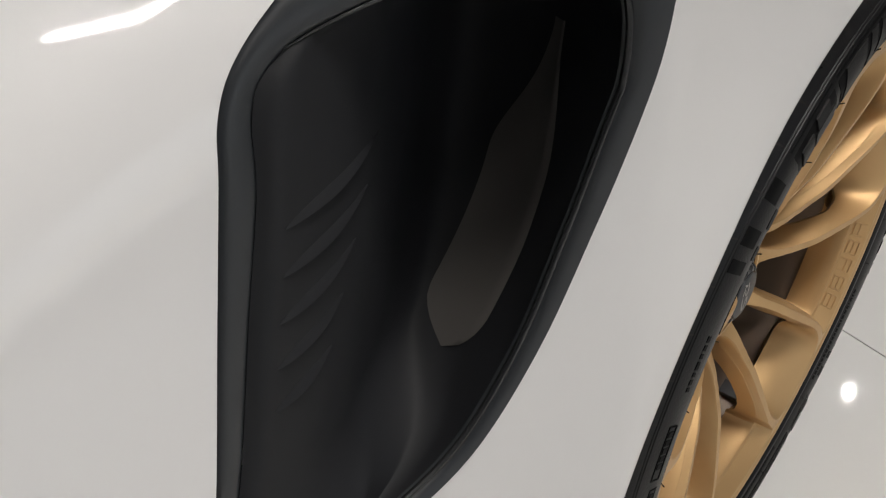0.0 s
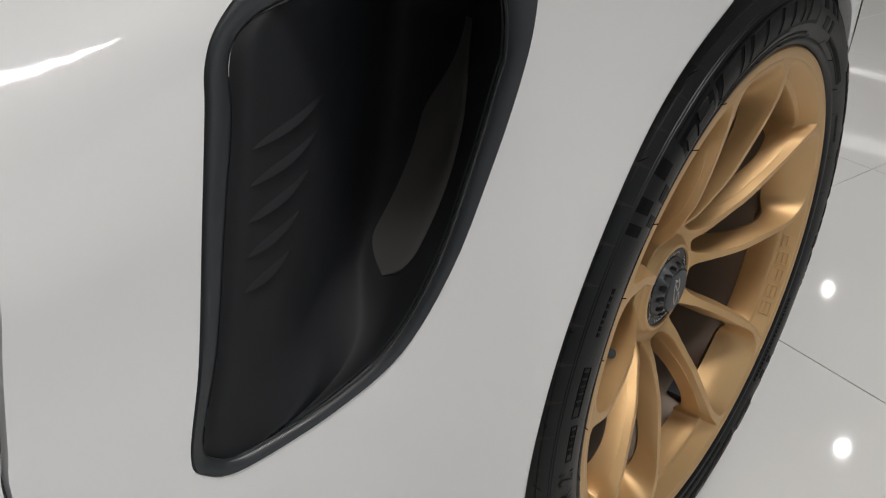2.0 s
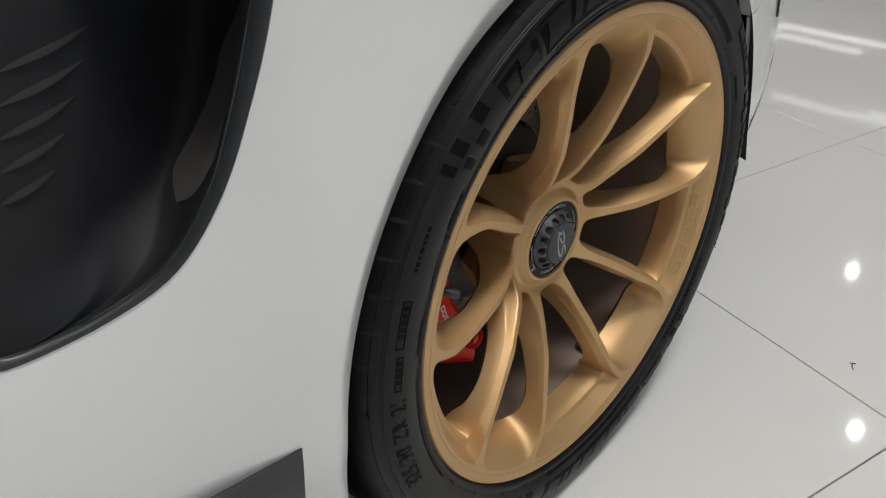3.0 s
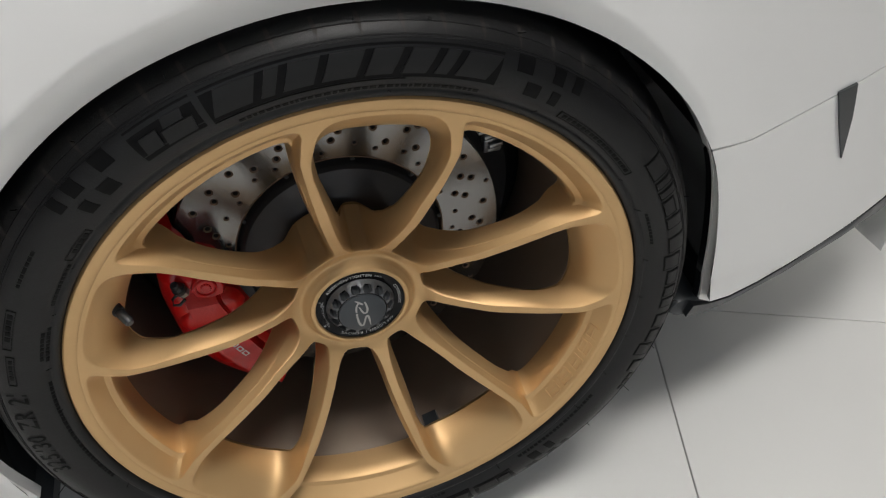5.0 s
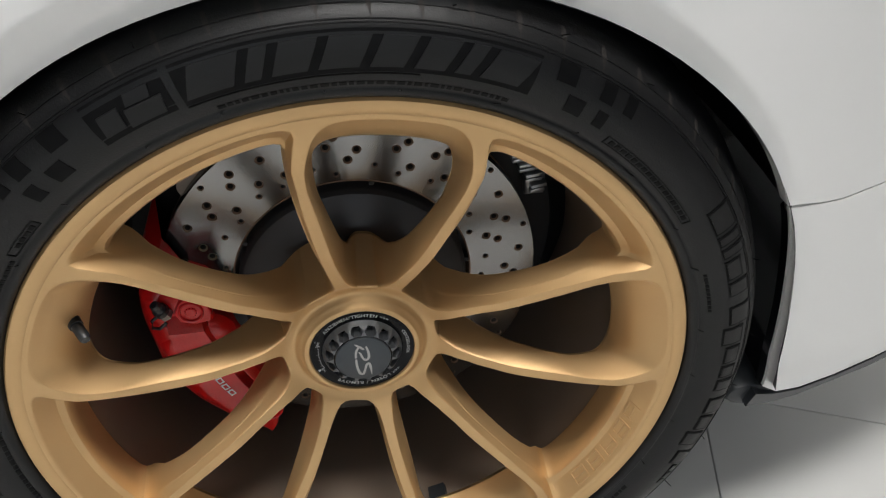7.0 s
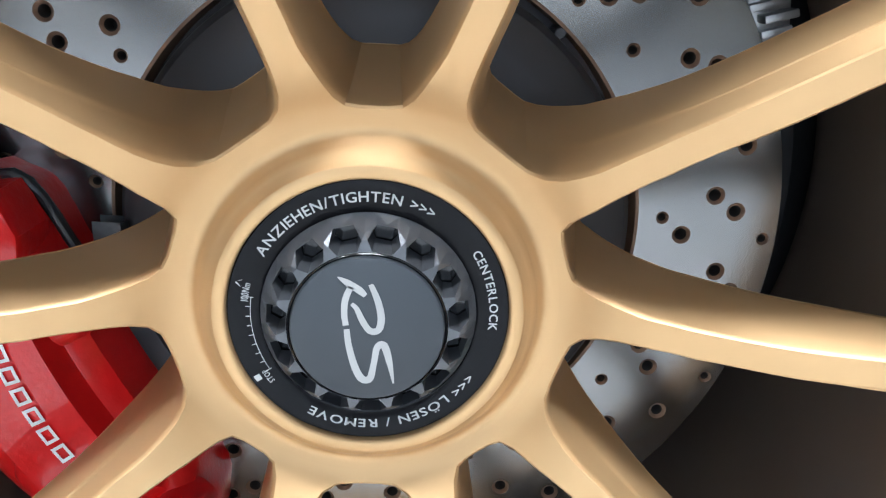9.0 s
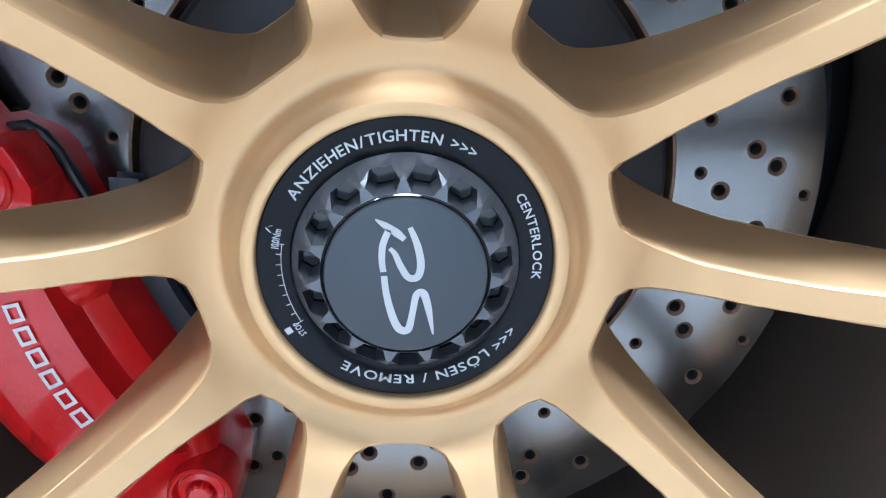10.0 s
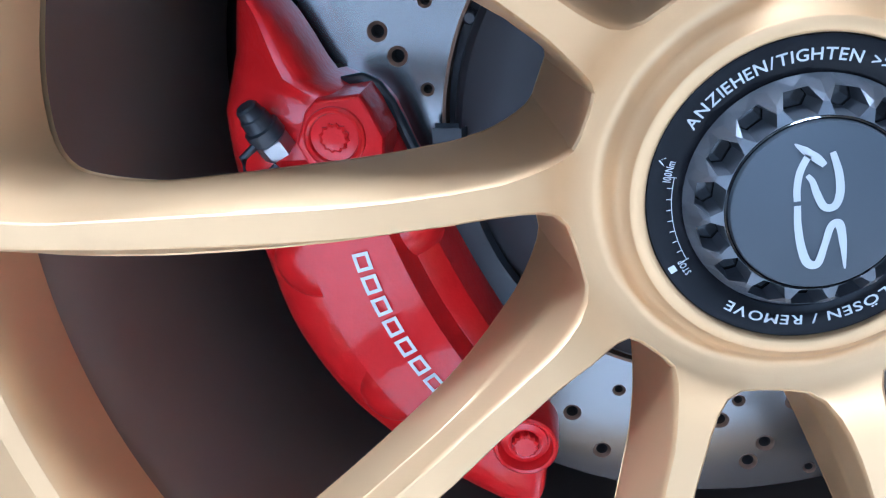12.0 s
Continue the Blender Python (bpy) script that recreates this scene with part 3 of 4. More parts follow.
loft(lip, [[(k * arch(a) * math.cos(radians(a)), body_depth(arch(a) * math.cos(radians(a)), ZC + arch(a) * math.sin(radians(a))) + y, ZC + k * arch(a) * math.sin(radians(a))) for a in [-5.5 + 34.5 * i / 20 for i in range(21)]] for y, k in ((0.0045, 1.001), (0.016, 1.001), (0.018, 1.012), (0.06, 1.022), (0.12, 1.030), (0.24, 1.034))], False)
part("arch_edge_trim", lip, GLOSS_BLACK, car, "glossy black inner edge behind the tyre", 50)
foot = bmesh.new()
loft(foot, [[(0.404 + k * (0.026 * math.cos(a) + 0.004 * math.sin(a)), y, 0.306 + k * 0.016 * math.sin(a)) for a in [math.tau * q / 20 for q in range(20)]] for y, k in ((0.044, 0.6), (0.046, 0.85), (0.052, 1.0), (0.24, 1.0))], True, True, True)
part("rear_spat", foot, TRIM, car, "black plastic end of the arch behind the tyre")
for centre, size in (((-1.1, 0.9, 0.20), (1.4, 1.55, 0.08)), ((0.62, 1.0, 0.33), (0.36, 1.1, 0.06))):
    part("underbody_panel", box(bmesh.new(), centre, size, bevel=0.01), LINER, car, "black underbody panel")
shell = bmesh.new()
prof = [(0.11, 1.02), (0.22, 1.16), (0.42, 1.22), (0.9, 1.24), (1.4, 1.22), (1.62, 1.12), (1.72, 0.9), (1.74, 0.35), (1.65, 0.18)]
loft(shell, [[(x, y, z) for y, z in prof] for x in (-1.75, -1.0, -0.6, 0.0, 0.5, 0.86)], False)
part("upper_body", shell, PAINT, car, "white upper body and far side")
for x, side in ((-1.75, "front_bulkhead"), (0.86, "rear_panel")):
    bk = bmesh.new()
    loft(bk, [[(x + d, y, z) for y, z in [(0.18, 0.22), (0.20, 0.6), (0.20, 1.0)] + prof] for d in (-0.006, 0.006)], True, True, True)
    part(side, bk, PAINT, car)


# - wheel -
def face_depth(r):
    return smooth_table(r, [(0.052, 0.0684), (0.062, 0.0684), (0.066, 0.0676), (0.070, 0.0658), (0.074, 0.0620), (0.080, 0.0562), (0.090, 0.0495), (0.105, 0.0420), (0.135, 0.0288), (0.165, 0.0195), (0.20, 0.0100), (0.235, 0.0026), (0.2625, 0.0002), (0.29, 0.0)])


INNER = [(0.066, 9.8), (0.072, 11.0), (0.078, 12.0), (0.090, 13.8), (0.105, 14.75), (0.125, 15.4), (0.15, 15.7), (0.19, 15.9), (0.225, 15.3), (0.25, 13.3), (0.2665, 12.0)]
OUTER = [(0.066, 21.8), (0.072, 20.8), (0.078, 20.1), (0.090, 19.75), (0.105, 19.7), (0.125, 19.4), (0.15, 19.3), (0.19, 18.8), (0.225, 17.4), (0.25, 15.4), (0.2665, 13.9)]


def half_window(kind, e_side, e_hub, e_out, sharp=0.0, count=56):
    """Half the edge of one opening, from its hub end to its rim end, as (radius, angle from the pair's middle)."""
    rh, ro = (0.0688, 0.2655) if kind == 1 else (0.0698, 0.2660)
    rh, ro = rh + e_hub, ro - e_out
    raw = []
    for i in range(400):
        f = -math.pi / 2 + math.pi * i / 399
        nu, nw = ((7.0 + 6 * sharp, 15.0 + 14 * sharp) if f < 0 else (6.0, 13.0)) if kind == 1 else ((6.5, 14.0) if f < 0 else (13.0, 26.0))
        u = abs(math.cos(f)) ** (2 / nu)
        w = math.copysign(abs(math.sin(f)) ** (2 / nw), f)
        r = rh + (ro - rh) * (w + 1) / 2
        h = smooth_table(r, INNER) if kind == 1 else 36 - smooth_table(r, OUTER)
        h -= math.degrees(e_side * spoke_depth(r) / r)
        d = u * h if i not in (0, 399) else 0.0
        # the hub ends are straight across, not round the axis
        r += rh * (1 / math.cos(radians(d)) - 1) * max(0.0, 1 - (r - rh) / 0.03)
        raw.append((r, d if kind == 1 else 36 - d))
    run = [0.0]
    for (r0, a0), (r1, a1) in zip(raw, raw[1:]):
        run.append(run[-1] + math.hypot(r1 - r0, (r0 + r1) / 2 * radians(a1 - a0)))
    out, k = [], 0
    for i in range(count + 1):
        s = run[-1] * i / count
        while k < 398 and run[k + 1] < s:
            k += 1
        t = (s - run[k]) / max(run[k + 1] - run[k], 1e-9)
        out.append((raw[k][0] + (raw[k + 1][0] - raw[k][0]) * t, raw[k][1] + (raw[k + 1][1] - raw[k][1]) * t))
    return out


def spoke_depth(r):
    """How deep the spokes are at a radius, against their full depth."""
    return smooth_table(r, [(0.06, 1.3), (0.075, 1.15), (0.09, 0.86), (0.12, 0.64), (0.16, 0.54), (0.20, 0.56), (0.235, 0.72), (0.255, 0.95), (0.27, 1.0)])


LEVELS1 = [(0, 0, 0, 0), (0.0005, 0.0009, 0.0009, 0.0009), (0.0020, 0.0016, 0.0018, 0.0022), (0.008, 0.0026, 0.003, 0.0095), (0.018, 0.0044, 0.0058, 0.0200), (0.032, 0.0064, 0.0095, 0.0290), (0.050, 0.0085, 0.0145, 0.0345)]
LEVELS2 = [(0, 0, 0, 0), (0.0005, 0.0009, 0.0009, 0.0009), (0.0020, 0.0016, 0.0017, 0.0018), (0.010, 0.0034, 0.0034, 0.0075), (0.0155, 0.0048, 0.0050, 0.0115), (0.0175, 0.0054, 0.0056, 0.0130), (0.0195, 0.0060, 0.0063, 0.0185), (0.022, 0.0066, 0.0070, 0.0202), (0.034, 0.0086, 0.0105, 0.0212), (0.054, 0.0115, 0.0150, 0.0218)]


def spoke_mesh(side):
    """One spoke: the strip between a narrow and a wide opening, with its walls and its back."""
    w1 = [half_window(1, *l[1:], min(1, l[0] / 0.03)) for l in LEVELS1]
    w2 = [half_window(2, *l[1:]) for l in LEVELS2]
    bm = bmesh.new()

    def at(r, a, y):
        return polar(r, a * side, y)

    hub = [(0.0655, 36 * i / 12) for i in range(13)]
    rim = [(0.2690, 36 - 36 * i / 24) for i in range(25)]
    outline = hub + w2[0] + rim + w1[0][::-1]
    pts = [Vector((r * math.cos(radians(a)), r * math.sin(radians(a)))) for r, a in outline]
    m = len(pts)
    flat = [(p.x, p.y) for p in pts]
    edge = np.array(flat)
    extra = []
    for i in range(50):
        r = 0.0675 + 0.0041 * i
        for j in range(1, 60):
            a = math.degrees(0.0030 * j / r)
            q = (r * math.cos(radians(a)), r * math.sin(radians(a)))
            if a < 35.5 and inside(q, flat) and np.min(np.hypot(edge[:, 0] - q[0], edge[:, 1] - q[1])) > 0.0016:
                extra.append((r, a))
                pts.append(Vector(q))
    vo, _, fo, orig, _, _ = delaunay_2d_cdt(pts, [(i, (i + 1) % m) for i in range(m)], [], 1, 1e-7)

    def skin(ring, flip):
        vs = {}
        for i, v in enumerate(vo):
            r, a, y = ring(v, orig[i][0] if orig[i] else 0)
            vs[i] = bm.verts.new(at(r, a, y))
        for f in fo:
            bm.faces.new([vs[i] for i in (f if flip else f[::-1])])

    outline = outline + extra
    skin(lambda v, k: (outline[k][0], outline[k][1], face_depth(outline[k][0])), side < 0)
    back = hub + w2[-1] + rim + w1[-1][::-1] + extra
    skin(lambda v, k: (back[k][0], back[k][1], face_depth(outline[k][0]) + 0.053 * spoke_depth(outline[k][0])), side > 0)
    for loops, levels in ((w1, LEVELS1), (w2, LEVELS2)):
        rows = [[at(r, a, face_depth(loops[0][i][0]) + levels[k][0] * (spoke_depth(loops[0][i][0]) if levels[k][0] > 0.002 else 1)) for i, (r, a) in enumerate(l)] for k, l in enumerate(loops)]
        loft(bm, rows, False)
    bmesh.ops.remove_doubles(bm, verts=bm.verts, dist=1e-5)
    bmesh.ops.recalc_face_normals(bm, faces=bm.faces)
    return bm


first = {}
for k in range(5):
    for side in (1, -1):
        if side not in first:
            ob = part("spoke", spoke_mesh(side), GOLD, wheel, sharp=30)
            first[side] = ob
        else:
            ob = new("spoke", first[side].data)
            ob.parent = wheel
        ob.rotation_euler = (0, -radians(90 + 72 * k), 0)

rim = bmesh.new()
lathe(rim, [(0.2686, 0.0008), (0.2692, 0.0), (0.2720, -0.0012), (0.2760, -0.0022), (0.2795, -0.0018), (0.2812, 0.0005), (0.2812, 0.012), (0.2650, 0.030)], 180)
part("rim_lip", rim, GOLD, wheel, "smooth satin gold outer rim lip")
# the barrel's gold carries the shade inside the rim in its darker colour
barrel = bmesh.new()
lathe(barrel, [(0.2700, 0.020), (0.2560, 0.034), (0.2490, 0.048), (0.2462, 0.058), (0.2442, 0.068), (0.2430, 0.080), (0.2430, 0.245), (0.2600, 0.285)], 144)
part("rim_barrel", barrel, GOLD_SHADED, wheel, "dusty gold inner rim barrel, darkened as if in shade")
# everything of the centre lock is laid out at one depth and set back as a whole
lock = thing("centre_lock", (0, 0.0104, 0), parent=wheel)
lock.rotation_euler = (0, radians(-1.9), 0)
lock["label"] = "black and slate grey centre lock in a gold hub ring"
hub = bmesh.new()
lathe(hub, [(0.0476, 0.070), (0.0476, 0.0496), (0.0480, 0.0487), (0.0488, 0.0483), (0.0520, 0.0487), (0.0526, 0.0492), (0.0537, 0.0518), (0.0556, 0.0526), (0.0576, 0.0548), (0.0597, 0.0574), (0.0614, 0.0583), (0.0634, 0.0581), (0.0657, 0.0572)], 144)
part("hub", hub, GOLD, lock, "satin gold raised hub ring", 60)

cap = bmesh.new()
lathe(cap, [(0.0476, 0.060), (0.0476, 0.0513), (0.0471, 0.0506), (0.0372, 0.0506), (0.0364, 0.0511), (0.0362, 0.0545)], 128)
part("centre_lock_ring", cap, CAP_BLACK, lock, "black anodised centre-lock ring with white print", 40)
# honeycomb crown: a facetted ring with six-sided gaps next to the cap
TEETH = 15
pts, edges = [], []


def loop2d(ps):
    k = len(pts)
    pts.extend(ps)
    edges.extend((k + i, k + (i + 1) % len(ps)) for i in range(len(ps)))


def flat_polar(r, a):
    return Vector((r * math.cos(radians(a)), r * math.sin(radians(a))))


loop2d([flat_polar(0.0377, 6 * i) for i in range(60)])
loop2d([flat_polar(0.02735, 6 * i) for i in range(60)])
HEX = [(0.0276, -7.0), (0.0276, 7.0), (0.0312, 10.3), (0.0350, 5.8), (0.0350, -5.8), (0.0312, -10.3)]
gaps = [[flat_polar(r, a + 24 * k) for r, a in HEX] for k in range(TEETH)]
for g in gaps:
    loop2d(g)
for k in range(TEETH):
    pts.extend((flat_polar(0.0352, 24 * k), flat_polar(0.0362, 24 * k + 12), flat_polar(0.0330, 24 * k + 12)))
vo, _, fo, _, _, _ = delaunay_2d_cdt(pts, edges, [], 0, 1e-8)


def crown_depth(p):
    r = p.length
    a = math.degrees(math.atan2(p.y, p.x)) / 24
    web = abs(a - round(a)) * 2
    return lerp_table(r, [(0.0273, 0.0402), (0.0310, 0.0408), (0.0340, 0.0428), (0.0358, 0.0466), (0.0377, 0.0510)]) + (0.0022 * (1 - web) if 0.0342 < r < 0.0375 else 0)


crown = bmesh.new()
cv = [crown.verts.new((p.x, crown_depth(p), p.y)) for p in vo]
for f in fo:
    m_ = sum((vo[i] for i in f), Vector((0, 0))) / len(f)
    if 0.0273 < m_.length < 0.0378 and not any(inside(m_, g) for g in gaps):
        crown.faces.new([cv[i] for i in f])
for v in [v for v in crown.verts if not v.link_faces]:
    crown.verts.remove(v)
for g in gaps:
    m_ = sum(g, Vector((0, 0))) / 6
    loft(crown, [[(p.x, crown_depth(p), p.y) for p in g], [((p.x - m_.x) * 0.8 + m_.x, 0.0520, (p.y - m_.y) * 0.8 + m_.y) for p in g]])
bmesh.ops.remove_doubles(crown, verts=crown.verts, dist=1e-6)
bmesh.ops.recalc_face_normals(crown, faces=crown.faces)
crown_ob = part("lock_crown", crown, CAP_SMOKE, lock, "facetted smoky grey honeycomb ring round the cap", 6)
crown_ob.rotation_euler, crown_ob.scale = (0, radians(-7), 0), (0.965, 1, 0.965)
pit = bmesh.new()
lathe(pit, [(0.0364, 0.0515), (0.0364, 0.0530), (0.0245, 0.0530)], 96)
part("lock_recess", pit, GLOSS_BLACK, lock, "dark recess of the centre lock")
disc = bmesh.new()
lathe(disc, [(0.0252, 0.054), (0.0252, 0.0396), (0.0248, 0.0387), (0.0240, 0.0383), (0.0002, 0.0381)], 96)
part("centre_cap", disc, CAP_GREY, lock, "slate grey round centre cap")
gap = bmesh.new()
lathe(gap, [(0.0263, 0.054), (0.0263, 0.0404), (0.0258, 0.0399), (0.0253, 0.0404), (0.0253, 0.054)], 96)
part("cap_edge", gap, GLOSS_BLACK, lock, "thin black edge of the cap")
# print on the lock ring
FLAT = 0.0504


def print_text(text, size, radius, a0, a1, label="white print on the lock ring"):
    """Print along the ring, clockwise from the angle a0 to a1."""
    natural = sum(g[2] for g in glyphs(text, size))
    return part("lettering", ring_text(bmesh.new(), text, size, radius, (a0 + a1) / 2, FLAT, stretch=radians(a0 - a1) * radius / natural), WHITE_INK, lock, label)


print_text("ANZIEHEN/TIGHTEN", 0.0049, 0.0400, 148.4, 73.3)
print_text(">>>", 0.0046, 0.0403, 70.4, 57.9, "white arrows on the lock ring")
print_text("CENTERLOCK", 0.0042, 0.0408, 33.0, -8.3)
print_text("LÖSEN / REMOVE", 0.0047, 0.0399, -49.5, -122)
print_text("<<<", 0.0046, 0.0403, -33.2, -46.8, "white arrows on the lock ring")
print_text("100Nm", 0.0034, 0.0405, 172.5, 163)
print_text("STOP", 0.0030, 0.0405, 216.5, 209)
sc = bmesh.new()
for k in range(9):
    a = 170.0 + 5.0 * k
    plate(sc, 0.0395 if k not in (0, 8) else 0.0388, 0.0412, a, a + 0.28, lambda r: FLAT + 0.0002, 0.0002, 1)
plate(sc, 0.0395, 0.0397, 170.0, 210.2, lambda r: FLAT + 0.0002, 0.0002, 16)
plate(sc, 0.0438, 0.0460, 209.8, 212.6, lambda r: FLAT + 0.0002, 0.0002, 3)
for a0, a1 in ((162.6, 164.2), (165.8, 164.2)):
    loft(sc, [[polar(0.0434, a0, FLAT), polar(0.0438, a0, FLAT)], [polar(0.0452, a1 - 0.2, FLAT), polar(0.0456, a1 + 0.2, FLAT)]], False)
part("torque_scale", sc, WHITE_INK, lock, "fine white torque scale on the lock ring")

# emblem on the cap, as plain slanted strokes
em = bmesh.new()


def stroke(ctrl, widths, depth=0.03785):
    pts = spline([(x, 0, z) for x, z in ctrl], 8, False)
    k = len(pts) - 1
    l, r = [], []
    for i, p in enumerate(pts):
        d = (pts[min(i + 1, k)] - pts[max(i - 1, 0)]).normalized()
        w = lerp_table(i / k, [(j / (len(widths) - 1), v) for j, v in enumerate(widths)]) / 2
        s = Vector((-d.z, 0, d.x)) * w
        l.append(Vector((p.x, depth, p.z)) + s)
        r.append(Vector((p.x, depth, p.z)) - s)
    loft(em, [l, r], False)


mm = 0.001
stroke([(-9.0 * mm, 19.0 * mm), (-6.0 * mm, 17.0 * mm), (-2.5 * mm, 14.6 * mm), (-0.3 * mm, 12.6 * mm)], [0.3 * mm, 2.2 * mm, 2.5 * mm, 1.6 * mm])
stroke([(-5.0 * mm, 15.6 * mm), (-6.8 * mm, 11.0 * mm), (-7.2 * mm, 6.0 * mm), (-6.8 * mm, 2.2 * mm)], [2.0 * mm, 2.1 * mm, 2.0 * mm, 1.9 * mm])
stroke([(1.4 * mm, 16.4 * mm), (3.6 * mm, 10.6 * mm), (4.6 * mm, 4.6 * mm), (3.6 * mm, 0.6 * mm), (0.8 * mm, 0.4 * mm), (-1.6 * mm, 4.2 * mm), (-3.2 * mm, 8.0 * mm), (-4.8 * mm, 9.8 * mm)], [1.6 * mm, 2.2 * mm, 2.4 * mm, 2.3 * mm, 2.2 * mm, 2.1 * mm, 1.7 * mm, 1.2 * mm], 0.03783)
stroke([(-6.6 * mm, 0.9 * mm), (-6.0 * mm, -5.0 * mm), (-4.4 * mm, -12.0 * mm), (-2.2 * mm, -16.8 * mm), (0.6 * mm, -17.0 * mm), (2.0 * mm, -11.5 * mm), (3.2 * mm, -5.6 * mm), (5.4 * mm, -5.0 * mm), (7.0 * mm, -10.4 * mm), (8.4 * mm, -18.8 * mm)], [1.9 * mm, 2.1 * mm, 2.4 * mm, 2.6 * mm, 2.4 * mm, 2.0 * mm, 2.2 * mm, 2.6 * mm, 2.2 * mm, 0.5 * mm])
part("emblem", em, SILVER_INK, lock, "silver slanted emblem strokes on the cap")

# engraved marks on the ledge of one opening, as plain outlined bars
for k in range(5):
    eng = bmesh.new()
    a = -32.0 + 5.3 * k
    for (a0, d0), (a1, d1) in (((0.2, 0.0045), (0.5, 0.0150)), ((0.5, 0.0150), (4.2, 0.0150)), ((4.2, 0.0150), (3.9, 0.0045)), ((3.9, 0.0045), (0.2, 0.0045)), ((0.4, 0.0098), (4.0, 0.0098))):
        if (k, d0, a0) in ((2, 0.0150, 0.5), (4, 0.0045, 3.9)):
            continue
        row = []
        for q in range(5):
            t = q / 4
            d = d0 + (d1 - d0) * t
            e = lerp_table(d, [(l[0], l[3]) for l in LEVELS2])
            row.append(polar(0.2660 - e - 0.0004, a + a0 + (a1 - a0) * t, d))
        tube(eng, row, 0.0009, 6)
    part("engraved_bar", eng, GOLD, wheel, "engraved outlined bar on the rim ledge")

# valve and balance weight
va = bmesh.new()
vp = polar(0.243, 163.5, 0.03)
dv = (Vector((0, 0, 0)) - vp).normalized() * 0.6 + Vector((0, -0.75, 0))
dv.normalize()
tube(va, [vp - dv * 0.004, vp + dv * 0.010, vp + dv * 0.0102, vp + dv * 0.024, vp + dv * 0.026], [0.0062, 0.0055, 0.0045, 0.0045, 0.0032], 14)
part("valve", va, TRIM, wheel, "black tyre valve with cap")
for a in (-66.0,):
    wt = bmesh.new()
    plate(wt, 0.2350, 0.2432, a - 2.2, a + 2.2, lambda r: 0.072, 0.022, 8)
    part("balance_weight", wt, TRIM, wheel, "black stick-on balance weight")

# tyre
TYRE = [(0.2805, 0.020), (0.2812, 0.004), (0.2822, -0.0012), (0.2845, -0.0042), (0.2880, -0.0056), (0.2896, -0.0050), (0.2905, -0.0046), (0.2920, -0.0056), (0.2990, -0.0088), (0.3080, -0.0108), (0.3180, -0.0108), (0.3280, -0.0080), (0.3360, -0.0030),
        (0.3425, 0.0040), (0.3480, 0.0130), (0.3520, 0.0220), (0.3560, 0.0320), (0.3600, 0.050), (0.3630, 0.09), (0.3640, 0.15), (0.3630, 0.21), (0.3600, 0.26), (0.3450, 0.29), (0.3000, 0.302), (0.2805, 0.288)]
ty = bmesh.new()
lathe(ty, TYRE, 200)
part("tyre", ty, RUBBER, wheel, "black low-profile tyre", 60)


def tyre_depth(r):
    return lerp_table(r, [(a, b) for a, b in TYRE[2:19]])


def bar(name, r0, r1, a0, a1, proud, lean=0.0, mat=None):
    """A moulded bar on the sidewall; lean slants it round the wheel."""
    b_ = bmesh.new()
    m_ = max(2, int(abs(a1 - a0) / 1.2))
    loops = []
    for i in range(m_ + 1):
        a = a0 + (a1 - a0) * i / m_
        rows_ = [(r0 + (r1 - r0) * q / 4, a + lean * q / 4) for q in range(5)]
        loops.append([polar(r0, a, tyre_depth(r0) + 0.0003)] + [polar(r, q, tyre_depth(r) - proud) for r, q in rows_] + [polar(r1, a + lean, tyre_depth(r1) + 0.0003)])
    loft(b_, loops, True, True, True)
    return part(name, b_, mat or RUBBER_MARK, wheel, sharp=30)


def letters(start, sizes, gap_, r0, height, sgn, lean=0.0, mat=None, proud=0.0008):
    """Words as plain bars, one for each letter: (width in degrees, foot and head as parts of the height), or a plain number for a space."""
    a = start
    for s in sizes:
        if isinstance(s, (int, float)):
            a += sgn * s
            continue
        w, lo, hi = s
        bar("letter_bar", r0 + height * lo, r0 + height * hi, a, a + sgn * w, proud, lean, mat)
        a += sgn * (w + gap_)


CAPITAL = [(5.6, 0, 1), (1.9, 0, 1), (4.1, 0, 1), (4.6, 0, 1), (3.9, 0, 1), (3.6, 0, 1), (1.9, 0, 1), (4.9, 0, 1)]
# each half of the sidewall: a smooth black panel with large letters, a badge ahead of it and a chequered patch at both ends
for turn_ in (0, 180):
    bar("moulded_panel", 0.3035, 0.3305, 115.6 + turn_, 74.2 + turn_, 0.0004)
    bar("moulded_line", 0.3016, 0.3024, 115.6 + turn_, 88.0 + turn_, 0.0006)
    letters(115.2 + turn_, CAPITAL, 1.25, 0.3070, 0.0200, -1, -1.6, RUBBER_LETTER, 0.0011)
    bar("moulded_badge", 0.3035, 0.3310, 126.4 + turn_, 116.6 + turn_, 0.0003)
    for r0, r1, a0, a1 in ((0.3190, 0.3265, 121.6, 118.6), (0.3060, 0.3180, 122.4, 117.8), (0.3085, 0.3215, 125.6, 122.9)):
        bar("badge_relief", r0, r1, a0 + turn_, a1 + turn_, 0.0014, -0.4, RUBBER_LETTER)
    for a, w, row in ((130.6, 2.7, 1), (136.3, 2.2, 1), (139.8, 1.6, 1), (132.9, 2.6, 0), (137.3, 1.8, 0), (70.4, 2.7, 1), (64.5, 2.0, 1), (60.9, 1.6, 1), (67.7, 2.6, 0), (63.5, 1.6, 0)):
        bar("chequer_block", 0.3025 + 0.0175 * row, 0.3145 + 0.0180 * row, a + w / 2 + turn_, a - w / 2 + turn_, 0.0005, 0.3)


